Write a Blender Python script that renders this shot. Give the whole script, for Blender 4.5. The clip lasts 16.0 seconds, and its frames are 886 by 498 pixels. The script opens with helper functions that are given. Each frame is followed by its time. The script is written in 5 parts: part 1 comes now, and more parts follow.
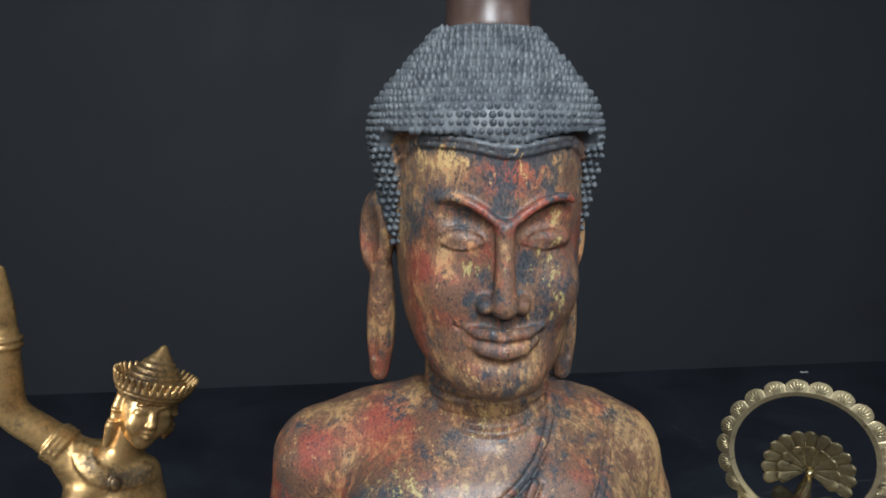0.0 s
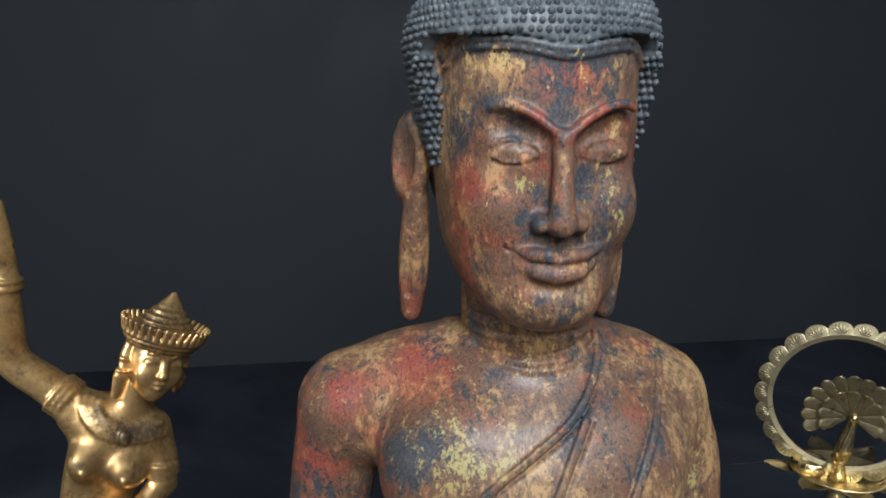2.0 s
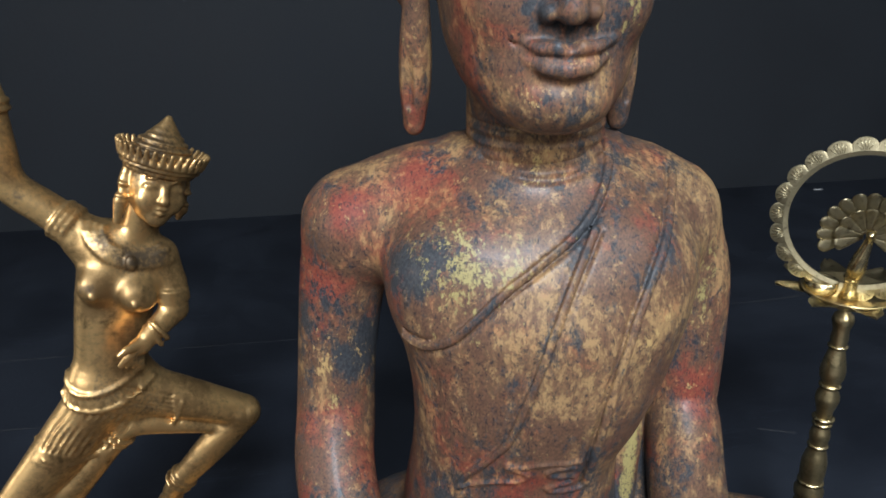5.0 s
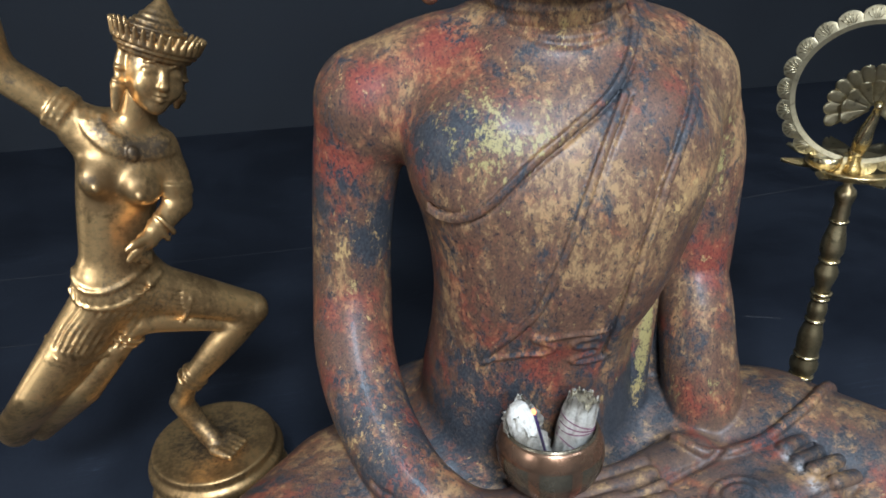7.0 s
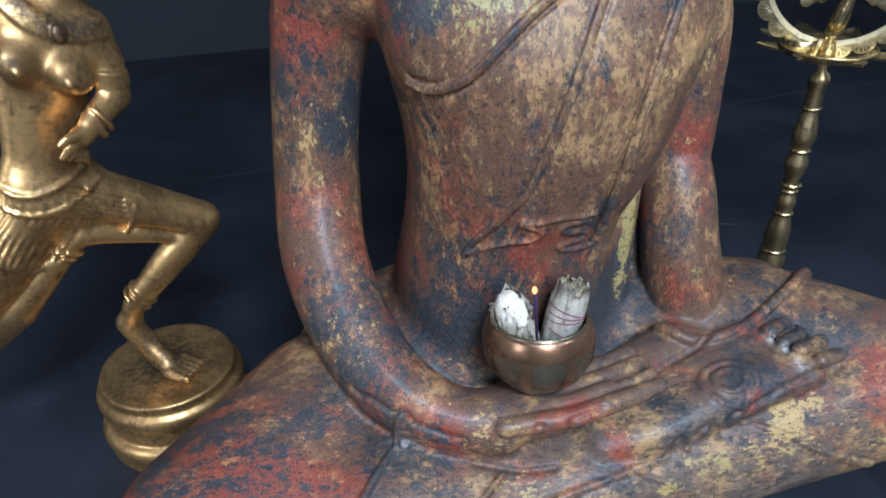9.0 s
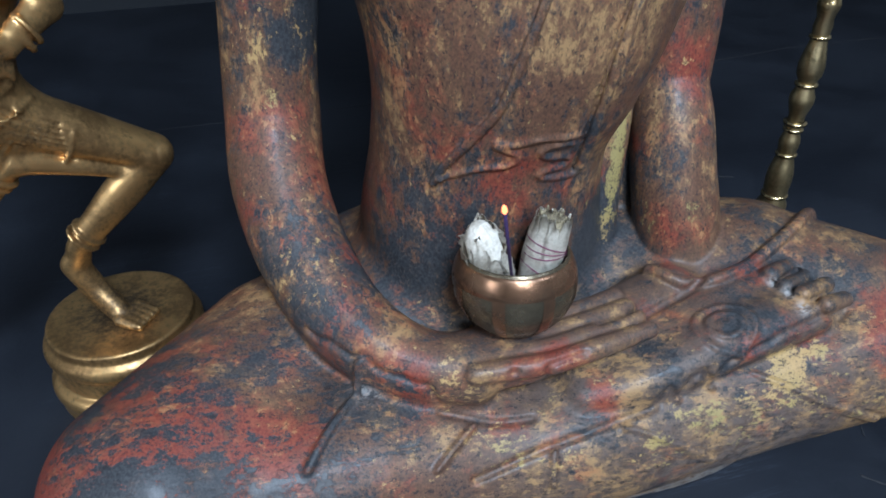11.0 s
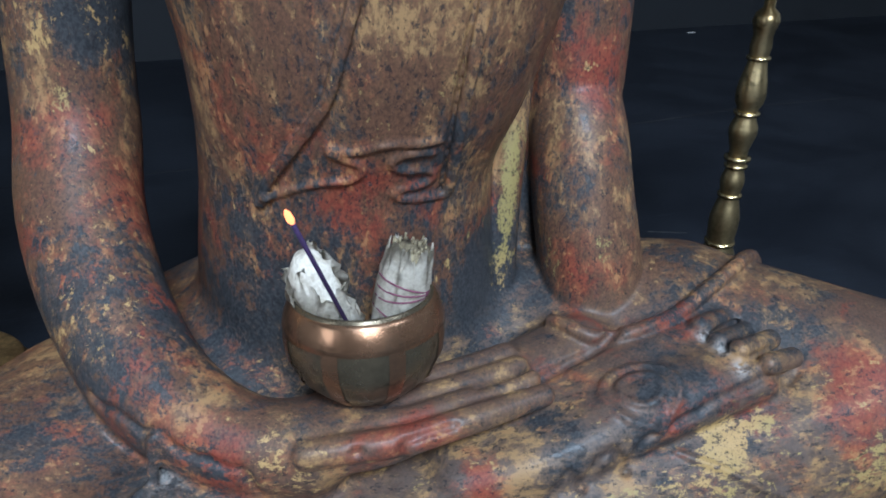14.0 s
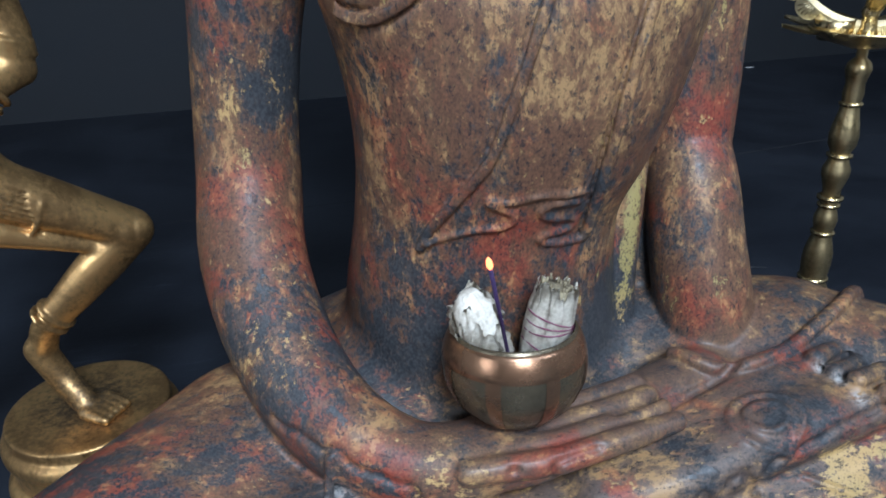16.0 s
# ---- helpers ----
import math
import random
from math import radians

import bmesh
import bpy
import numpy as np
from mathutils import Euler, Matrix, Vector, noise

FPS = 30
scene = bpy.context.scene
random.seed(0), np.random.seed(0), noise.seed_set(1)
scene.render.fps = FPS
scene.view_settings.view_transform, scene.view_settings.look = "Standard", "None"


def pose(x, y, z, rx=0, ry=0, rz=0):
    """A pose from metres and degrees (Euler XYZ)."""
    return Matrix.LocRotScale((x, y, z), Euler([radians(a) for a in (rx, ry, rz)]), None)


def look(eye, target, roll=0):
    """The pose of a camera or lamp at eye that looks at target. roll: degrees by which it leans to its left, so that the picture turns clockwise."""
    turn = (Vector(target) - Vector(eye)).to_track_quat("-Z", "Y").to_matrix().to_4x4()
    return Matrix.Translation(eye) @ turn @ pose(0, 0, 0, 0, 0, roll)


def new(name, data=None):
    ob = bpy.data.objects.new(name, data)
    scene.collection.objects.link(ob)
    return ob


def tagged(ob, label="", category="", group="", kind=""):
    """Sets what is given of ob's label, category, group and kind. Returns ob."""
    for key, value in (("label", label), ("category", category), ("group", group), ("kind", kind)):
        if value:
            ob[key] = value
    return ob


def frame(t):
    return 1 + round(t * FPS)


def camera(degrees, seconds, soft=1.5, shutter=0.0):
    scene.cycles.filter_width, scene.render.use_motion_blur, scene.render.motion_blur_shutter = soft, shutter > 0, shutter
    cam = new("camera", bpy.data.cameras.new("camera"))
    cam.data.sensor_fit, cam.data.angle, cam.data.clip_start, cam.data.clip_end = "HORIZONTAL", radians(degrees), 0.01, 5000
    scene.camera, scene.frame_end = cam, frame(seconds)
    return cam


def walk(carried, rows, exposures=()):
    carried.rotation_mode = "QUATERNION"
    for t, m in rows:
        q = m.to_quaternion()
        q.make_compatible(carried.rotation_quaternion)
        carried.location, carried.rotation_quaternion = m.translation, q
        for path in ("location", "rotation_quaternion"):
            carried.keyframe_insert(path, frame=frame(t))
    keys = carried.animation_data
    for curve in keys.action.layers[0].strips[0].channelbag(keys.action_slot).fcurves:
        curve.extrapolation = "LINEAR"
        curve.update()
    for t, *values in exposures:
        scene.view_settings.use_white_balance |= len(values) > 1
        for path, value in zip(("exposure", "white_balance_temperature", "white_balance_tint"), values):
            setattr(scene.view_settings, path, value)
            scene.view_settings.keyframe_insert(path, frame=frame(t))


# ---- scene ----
cam = camera(63.0, 16.0, soft=1.8)
METRES, EYE, TILT, LEAN, TURN = 0.87, 1.08, -10.0, 0.0, 0.0
ROWS = [
    (0.0, 0.0, 0.0, 0.0, -0.0, -0.0, -0.0),
    (0.5, -0.0229, 0.0098, -0.0145, -1.14, -0.05, 0.82),
    (1.0, -0.0424, 0.021, -0.038, -1.21, -0.12, 0.15),
    (1.5, -0.0585, 0.0428, -0.059, -1.24, -0.21, 0.04),
    (2.0, -0.071, 0.0648, -0.0762, -1.5, -0.82, 0.38),
    (2.5, -0.0797, 0.0809, -0.0957, -1.94, -1.45, 0.98),
    (3.0, -0.0797, 0.0879, -0.1127, -2.42, -2.09, 0.94),
    (3.5, -0.0549, 0.0926, -0.1226, -1.37, -5.02, 1.26),
    (4.0, -0.0435, 0.0987, -0.1288, 0.02, -7.81, 0.89),
    (6.5, -0.1166, 0.0884, -0.1744, -2.73, -16.03, 2.47),
    (7.0, -0.134, 0.0958, -0.1977, -3.79, -17.74, 2.44),
    (7.5, -0.1497, 0.1041, -0.2232, -5.16, -19.47, 2.54),
    (8.0, -0.1574, 0.1132, -0.2423, -6.55, -20.78, 2.16),
    (8.5, -0.1688, 0.1252, -0.2684, -7.67, -21.67, 1.64),
    (9.0, -0.1893, 0.1434, -0.2833, -9.42, -22.43, 2.45),
    (9.5, -0.1895, 0.1402, -0.2963, -10.67, -23.46, 1.91),
    (12.0, -0.0815, 0.2356, -0.4062, -8.91, -24.66, 2.13),
    (12.5, -0.0407, 0.2346, -0.4178, -10.96, -23.52, 2.06),
    (13.0, -0.0125, 0.2461, -0.4306, -12.43, -22.64, 2.03),
    (13.5, -0.0012, 0.2881, -0.4459, -12.44, -21.58, 1.4),
    (14.0, 0.0022, 0.3254, -0.4701, -10.57, -18.56, 1.43),
    (14.5, -0.0103, 0.361, -0.4844, -8.75, -16.68, 1.33),
    (15.0, -0.0364, 0.3507, -0.4589, -6.51, -15.42, 1.7),
    (15.5, -0.0724, 0.315, -0.4428, -5.79, -14.49, 2.17),
    (16.0, -0.1009, 0.2729, -0.4376, -7.43, -15.85, 2.78),
]
walk(cam, [(t, pose(0, 0, EYE, TILT, LEAN, TURN) @ pose(METRES * x, METRES * y, METRES * z, 90 + pitch, roll, yaw)) for t, x, y, z, yaw, pitch, roll in ROWS],
     [(0.0, 0.02, 6250, 10), (4.0, 0.02, 6200, 10), (7.0, 0.08, 5620, 10), (9.5, 0.08, 5400, 10), (12.0, -0.18, 5420, 8), (13.0, -0.18, 5420, 8), (14.5, -0.14, 5420, 8), (16.0, 0.0, 5450, 9)])

# ---- light: a dark room, a ceiling key lamp before the figures, added fill lamps ----
world = bpy.data.worlds.new("room_air")
world.use_nodes = True
world.node_tree.nodes["Background"].inputs[0].default_value = (0.55, 0.62, 0.75, 1)
world.node_tree.nodes["Background"].inputs[1].default_value = 0.02
scene.world = world


def area_lamp(name, eye, target, size, watts, colour):
    data = bpy.data.lights.new(name, "AREA")
    data.shape, data.size, data.size_y = "RECTANGLE", size[0], size[1]
    data.energy, data.color = watts, colour
    ob = new(name, data)
    ob.matrix_world = look(eye, target)
    return ob


area_lamp("ceiling_lamp_key", (0.1, -1.3, 2.55), (0.05, 0.8, 0.5), (0.7, 0.45), 86, (0.86, 0.94, 1.0))
# added unseen fill, large and low at left, as if from a window
area_lamp("fill_left", (-2.6, -1.0, 1.3), (-0.5, 0.9, 0.4), (1.0, 1.2), 17, (1.0, 0.97, 0.92))
# the next two are added fills, right and rear; no such lamps are known
area_lamp("fill_right", (2.0, -0.8, 2.6), (0.4, 0.9, 0.3), (0.8, 0.5), 20, (0.88, 0.94, 1.0))
area_lamp("fill_rear", (0.3, -2.8, 2.4), (0.1, 0.7, 0.5), (1.4, 0.6), 70, (1.0, 0.965, 0.91))

# ---- materials ----
class Nodes:
    """A short hand for node trees: each call adds a node and returns its output socket."""

    def __init__(self, name):
        self.mat = bpy.data.materials.new(name)
        self.mat.use_nodes = True
        self.tree = self.mat.node_tree
        self.bsdf = self.tree.nodes["Principled BSDF"]

    def put(self, kind, out=0, **inputs):
        n = self.tree.nodes.new(kind)
        for key, value in inputs.items():
            self.set(n.inputs[key.replace("_", " ")], value)
        return n, n.outputs[out]

    def set(self, socket, value):
        if isinstance(value, bpy.types.NodeSocket):
            self.tree.links.new(value, socket)
        else:
            socket.default_value = value

    def coords(self, scale=(1, 1, 1), turn=(0, 0, 0)):
        n = self.tree.nodes.new("ShaderNodeTexCoord")
        m = self.tree.nodes.new("ShaderNodeMapping")
        m.inputs["Scale"].default_value = scale
        m.inputs["Rotation"].default_value = turn
        self.tree.links.new(n.outputs["Object"], m.inputs["Vector"])
        return m.outputs[0]

    def noise(self, where, scale, detail=4.0, rough=0.6, distort=0.0):
        return self.put("ShaderNodeTexNoise", 0, Vector=where, Scale=scale, Detail=detail, Roughness=rough, Distortion=distort)[1]

    def math(self, op, a, b=0.0, c=0.0):
        n = self.tree.nodes.new("ShaderNodeMath")
        n.operation = op
        for socket, value in zip(n.inputs, (a, b, c)):
            self.set(socket, value)
        return n.outputs[0]

    def step(self, value, low, high):
        n = self.tree.nodes.new("ShaderNodeMapRange")
        n.interpolation_type = "SMOOTHSTEP"
        self.set(n.inputs["Value"], value)
        n.inputs["From Min"].default_value, n.inputs["From Max"].default_value = low, high
        return n.outputs[0]

    def span(self, value, a, b, low, high):
        n = self.tree.nodes.new("ShaderNodeMapRange")
        self.set(n.inputs["Value"], value)
        for key, v in (("From Min", a), ("From Max", b), ("To Min", low), ("To Max", high)):
            n.inputs[key].default_value = v
        return n.outputs[0]

    def mix(self, factor, a, b):
        n = self.tree.nodes.new("ShaderNodeMix")
        n.data_type = "RGBA"
        self.set(n.inputs[0], factor)
        for socket, value in ((n.inputs[6], a), (n.inputs[7], b)):
            self.set(socket, value if isinstance(value, bpy.types.NodeSocket) else (*value, 1))
        return n.outputs[2]

    def attribute(self, name):
        n = self.tree.nodes.new("ShaderNodeAttribute")
        n.attribute_name = name
        return n.outputs["Fac"]

    def bump(self, height, strength, distance):
        n, out = self.put("ShaderNodeBump", 0, Height=height, Strength=strength, Distance=distance)
        self.set(self.bsdf.inputs["Normal"], out)

    def done(self, colour=None, rough=None, metal=None, spec=None, coat=None):
        for key, value in (("Base Color", colour), ("Roughness", rough), ("Metallic", metal), ("Specular IOR Level", spec), ("Coat Weight", coat)):
            if value is not None:
                if isinstance(value, tuple):
                    value = (*value, 1)
                self.set(self.bsdf.inputs[key], value)
        return self.mat


def paint_material():
    """Worn gilding over red lacquer over dark ground; four vertex layers shift the share of each."""
    k = Nodes("worn_gilded_lacquer")
    upright, lying, lap = k.coords((1, 1, 0.56)), k.coords((0.50, 0.85, 1)), k.attribute("lap")

    def brushed(scale, detail, rough, distort=0.0):
        """Noise drawn out along the robe: upright on trunk and arms, lengthwise over the lap."""
        a, b = k.noise(upright, scale, detail, rough, distort), k.noise(lying, scale, detail, rough, distort)
        return k.math("ADD", a, k.math("MULTIPLY", k.math("SUBTRACT", b, a), lap))

    big = k.noise(k.coords(), 7, 3, 0.55, 0.4)
    patch = brushed(30, 8, 0.68, 0.5)
    fine = brushed(135, 8, 0.76, 0.3)
    rub_noise = brushed(95, 9, 0.78, 0.4)
    grit = k.noise(k.coords((1, 1, 0.7)), 420, 4, 0.7)
    dark, red = k.attribute("dark"), k.math("SUBTRACT", k.math("MULTIPLY", k.attribute("red"), 0.72), k.math("MULTIPLY", k.attribute("greying"), 0.03))
    # slate ground under brown glaze, thick here and thin there
    worn = k.math("ADD", k.math("MULTIPLY", patch, 0.42), k.math("MULTIPLY", fine, 0.46))
    worn = k.math("ADD", worn, k.math("MULTIPLY", grit, 0.12))
    worn = k.math("ADD", worn, k.math("MULTIPLY", k.math("SUBTRACT", big, 0.5), 0.34))
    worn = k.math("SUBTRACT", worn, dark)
    ground = k.mix(k.step(grit, 0.36, 0.64), (0.026, 0.030, 0.036), (0.058, 0.061, 0.067))
    glaze = k.mix(k.step(grit, 0.36, 0.64), (0.086, 0.048, 0.032), (0.156, 0.080, 0.049))
    # glaze turned greyer over the lap, more towards +x
    glaze = k.mix(k.math("MULTIPLY", k.attribute("greying"), 0.6), glaze, k.mix(k.step(fine, 0.4, 0.6), (0.062, 0.059, 0.058), (0.110, 0.100, 0.092)))
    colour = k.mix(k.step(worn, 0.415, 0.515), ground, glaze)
    # red lacquer
    hue = k.math("ADD", k.math("ADD", k.math("MULTIPLY", k.noise(k.coords(), 15, 6, 0.66, 0.5), 0.55), k.math("MULTIPLY", rub_noise, 0.45)), red)
    lacquer = k.mix(k.step(grit, 0.35, 0.65), (0.155, 0.036, 0.026), (0.265, 0.066, 0.042))
    colour = k.mix(k.math("MULTIPLY", k.step(hue, 0.500, 0.650), k.step(worn, 0.40, 0.47)), colour, lacquer)
    # a thin veil of rubbed gilding, and ragged crumbs of it that stayed whole
    rub = k.math("ADD", k.math("MULTIPLY", k.noise(upright, 26, 7, 0.68, 0.6), 0.45), k.math("MULTIPLY", rub_noise, 0.55))
    rub = k.math("ADD", rub, k.math("MULTIPLY", k.math("SUBTRACT", k.noise(k.coords((1, 1, 0.5)), 13, 3, 0.5, 0.6), 0.5), 0.32))
    rub = k.math("SUBTRACT", rub, k.math("MULTIPLY", red, 0.22))
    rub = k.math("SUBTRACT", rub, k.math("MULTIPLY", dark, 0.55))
    gilt = k.mix(k.step(hue, 0.48, 0.62), (0.325, 0.200, 0.094), (0.370, 0.160, 0.075))
    colour = k.mix(k.math("MULTIPLY", k.step(rub, 0.450, 0.620), 0.55), colour, gilt)
    crumbs = k.math("ADD", k.math("MULTIPLY", rub, 0.6), k.math("MULTIPLY", brushed(170, 8, 0.78, 0.2), 0.4))
    colour = k.mix(k.math("MULTIPLY", k.step(crumbs, 0.524, 0.560), 0.68), colour, k.mix(0.35, gilt, (0.48, 0.31, 0.13)))
    # flaked places, and the dark layer's spots, down to the dark ground
    mask = k.step(worn, 0.430, 0.462)
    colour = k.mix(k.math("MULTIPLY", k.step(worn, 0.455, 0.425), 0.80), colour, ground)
    # brighter yellow leaf in crumbs
    leaf = k.math("ADD", k.math("MULTIPLY", brushed(62, 8, 0.72, 0.3), 0.5), k.math("MULTIPLY", brushed(210, 6, 0.75), 0.5))
    leaf = k.math("ADD", leaf, k.math("MULTIPLY", k.attribute("leaf"), 0.8))
    leaf = k.math("ADD", leaf, k.math("ADD", k.math("MULTIPLY", k.math("SUBTRACT", patch, 0.5), 0.30), k.math("MULTIPLY", lap, 0.012)))
    flakes = k.step(leaf, 0.595, 0.640)
    tone = k.mix(k.step(k.math("ADD", big, k.attribute("olive")), 0.5, 0.75), (0.46, 0.305, 0.128), (0.315, 0.258, 0.102))
    colour = k.mix(k.math("MULTIPLY", flakes, k.step(grit, 0.34, 0.46)), colour, tone)
    # pits where everything is gone
    pits = k.step(brushed(230, 7, 0.76), 0.560, 0.60)
    colour = k.mix(k.math("MULTIPLY", pits, 0.80), colour, (0.022, 0.021, 0.024))
    # bare pale spots on broken edges
    bare = k.math("MULTIPLY", k.attribute("bare"), k.step(fine, 0.44, 0.54))
    colour = k.mix(bare, colour, (0.5, 0.5, 0.49))
    hair = k.attribute("hair")
    curl = k.mix(k.step(k.noise(k.coords(), 60, 5, 0.7), 0.35, 0.7), (0.048, 0.056, 0.066), (0.115, 0.128, 0.136))
    colour = k.mix(hair, colour, curl)
    height = k.math("ADD", k.math("MULTIPLY", mask, 0.6), k.math("MULTIPLY", fine, 0.9))
    height = k.math("ADD", height, k.math("MULTIPLY", grit, 0.30))
    k.bump(height, 0.36, 0.0011)
    k.set(k.bsdf.inputs["Coat Roughness"], 0.18)
    return k.done(colour, k.span(fine, 0.35, 0.65, 0.38, 0.54), 0.0, 0.32, 0.05)


def bronze_material(name, bright, dull, rough, patina=0.55, metal=1.0, layer_name=""):
    """Cast metal with tarnish in two scales."""
    k = Nodes(name)
    at = k.coords()
    big, small = k.noise(at, 16, 4, 0.6, 0.4), k.noise(at, 160, 4, 0.65)
    tarnish = k.math("ADD", k.math("MULTIPLY", big, 0.7), k.math("MULTIPLY", small, 0.3))
    colour = k.mix(k.step(tarnish, patina - 0.1, patina + 0.12), bright, dull)
    gloss = k.span(tarnish, 0.3, 0.7, rough - 0.08, rough + 0.14)
    if layer_name:
        crust = k.step(k.math("ADD", k.math("MULTIPLY", small, 0.6), k.attribute(layer_name)), 0.45, 0.75)
        colour = k.mix(crust, colour, (0.135, 0.098, 0.062))
        gloss = k.math("ADD", gloss, k.math("MULTIPLY", crust, 0.14))
    colour = k.mix(k.math("MULTIPLY", k.step(k.noise(at, 38, 6, 0.7, 0.5), 0.56, 0.70), 0.75), colour, tuple(c * 0.25 for c in dull))
    k.bump(small, 0.25, 0.0008)
    return k.done(colour, gloss, metal)


def stage_material(name, low, high, rough, scratches):
    """Dark painted boards or cloth with dust and scuffs."""
    k = Nodes(name)
    at = k.coords()
    big, small = k.noise(at, 2.2, 5, 0.6, 0.4), k.noise(at, 60, 4, 0.7)
    colour = k.mix(k.step(big, 0.3, 0.7), low, high)
    colour = k.mix(k.math("MULTIPLY", k.step(small, 0.55, 0.75), 0.4), colour, high)
    if scratches:
        for turn, grow in ((0.3, 1.0), (-0.5, 1.7), (1.2, 1.3)):
            line = k.noise(k.coords((0.35 * grow, 14 * grow, 1), (0, 0, turn)), 3.0, 6, 0.55, 0.15)
            thin = k.step(k.math("ABSOLUTE", k.math("SUBTRACT", line, 0.5)), 0.006, 0.0)
            where = k.step(k.noise(k.coords(), 2.7 * grow, 3, 0.5), 0.56, 0.68)
            colour = k.mix(k.math("MULTIPLY", k.math("MULTIPLY", thin, where), 0.5), colour, tuple(min(1, 3.2 * c) for c in high))
        # fine pale dust specks at random
        greying = k.step(k.noise(at, 330, 2, 0.5), 0.74, 0.8)
        colour = k.mix(k.math("MULTIPLY", greying, 0.25), colour, (0.2, 0.2, 0.21))
    k.bump(small, 0.3, 0.002)
    return k.done(colour, k.span(big, 0.3, 0.7, rough - 0.1, rough + 0.1), 0.0, 0.3)


def plain_material(name, low, high, rough, scale=60, metal=0.0, bump=0.3, depth=0.001):
    k = Nodes(name)
    at = k.coords()
    n = k.math("ADD", k.math("MULTIPLY", k.noise(at, scale, 5, 0.65, 0.4), 0.7), k.math("MULTIPLY", k.noise(at, scale * 5, 3, 0.6), 0.3))
    k.bump(n, bump, depth)
    return k.done(k.mix(k.step(n, 0.35, 0.65), low, high), rough, metal)


PAINT = paint_material()
BRONZE = bronze_material("gilded_bronze", (0.78, 0.50, 0.21), (0.33, 0.205, 0.088), 0.36, 0.51, 0.90, layer_name="tarnish")
BRASS = bronze_material("old_brass", (0.74, 0.60, 0.33), (0.40, 0.31, 0.16), 0.32)
BRASS_BRIGHT = bronze_material("polished_brass", (0.72, 0.58, 0.32), (0.45, 0.35, 0.18), 0.22)
BRASS_PALE = bronze_material("pale_cast_brass", (0.50, 0.43, 0.27), (0.30, 0.25, 0.15), 0.42)
BOWL_METAL = bronze_material("hammered_bowl_metal", (0.175, 0.145, 0.098), (0.105, 0.092, 0.064), 0.26, metal=0.75)
COPPER = bronze_material("copper_inlay", (0.33, 0.192, 0.116), (0.20, 0.132, 0.086), 0.25, metal=0.85)
FLOOR = stage_material("black_stage_floor", (0.0115, 0.0138, 0.0195), (0.0225, 0.027, 0.037), 0.48, True)
WALL = stage_material("dark_wall_paint", (0.0138, 0.0162, 0.0203), (0.0182, 0.0215, 0.0265), 0.75, False)
CEILING = plain_material("pale_ceiling_paint", (0.52, 0.52, 0.51), (0.6, 0.6, 0.59), 0.9, 6)
PLASTER = plain_material("pale_wall_plaster", (0.42, 0.41, 0.39), (0.50, 0.49, 0.46), 0.9, 4)
CHALK = plain_material("grey_chalk_scuff", (0.012, 0.014, 0.018), (0.04, 0.042, 0.048), 0.8, 14)
TAG = plain_material("white_paper_tag", (0.5, 0.5, 0.5), (0.7, 0.7, 0.7), 0.8, 30)
SAGE = plain_material("dried_white_sage", (0.50, 0.45, 0.36), (0.86, 0.82, 0.73), 0.85, 70, 0, 0.6, 0.002)
SAGE_CUT = plain_material("charred_sage_tip", (0.10, 0.08, 0.05), (0.36, 0.31, 0.20), 0.95, 140, 0, 0.8, 0.002)
THREAD = plain_material("plum_thread", (0.16, 0.05, 0.09), (0.26, 0.09, 0.14), 0.8, 300)
STICK = plain_material("violet_incense", (0.022, 0.012, 0.05), (0.05, 0.025, 0.10), 0.75, 400)
WOOD_KNOB = plain_material("brown_lacquered_wood", (0.045, 0.026, 0.020), (0.075, 0.045, 0.035), 0.35, 18)
PETAL_YELLOW = plain_material("yellow_petals", (0.72, 0.42, 0.02), (0.85, 0.60, 0.06), 0.6, 200)
PETAL_ORANGE = plain_material("orange_petals", (0.55, 0.13, 0.02), (0.75, 0.25, 0.03), 0.6, 200)
PETAL_VIOLET = plain_material("violet_petals", (0.24, 0.09, 0.26), (0.40, 0.20, 0.42), 0.6, 200)
LEAF = plain_material("dark_green_leaves", (0.03, 0.05, 0.02), (0.06, 0.09, 0.035), 0.55, 80)
GLASS_DARK = plain_material("dark_glazed_pot", (0.012, 0.012, 0.014), (0.02, 0.02, 0.022), 0.35, 30)
EMBER = Nodes("glowing_ember")
EMBER.set(EMBER.bsdf.inputs["Emission Color"], (1.0, 0.30, 0.10, 1))
EMBER.set(EMBER.bsdf.inputs["Emission Strength"], 3.2)
EMBER = EMBER.done((0.4, 0.1, 0.03), 0.9)

# ---- modelling tools ----
def part(name, bm, material, parent=None, label="", smooth=True):
    """Links a bmesh as one mesh object under a thing."""
    data = bpy.data.meshes.new(name)
    bm.to_mesh(data)
    bm.free()
    if smooth:
        data.polygons.foreach_set("use_smooth", [True] * len(data.polygons))
    data.materials.append(material)
    ob = new(name, data)
    ob.parent = parent
    if label:
        ob["label"] = label
    return ob


def lathe(profile, sides=48, centre=(0, 0, 0), bm=None):
    """A turned body from (radius, height) pairs."""
    bm = bm or bmesh.new()
    rings = []
    for r, z in profile:
        if r < 1e-6:
            rings.append([bm.verts.new((centre[0], centre[1], centre[2] + z))])
        else:
            rings.append([bm.verts.new((centre[0] + r * math.cos(2 * math.pi * i / sides), centre[1] + r * math.sin(2 * math.pi * i / sides), centre[2] + z)) for i in range(sides)])
    for a, b in zip(rings, rings[1:]):
        for i in range(sides):
            j = (i + 1) % sides
            quad = [a[i % len(a)], a[j % len(a)], b[j % len(b)], b[i % len(b)]]
            quad = list(dict.fromkeys(quad))
            if len(quad) > 2:
                bm.faces.new(quad)
    return bm


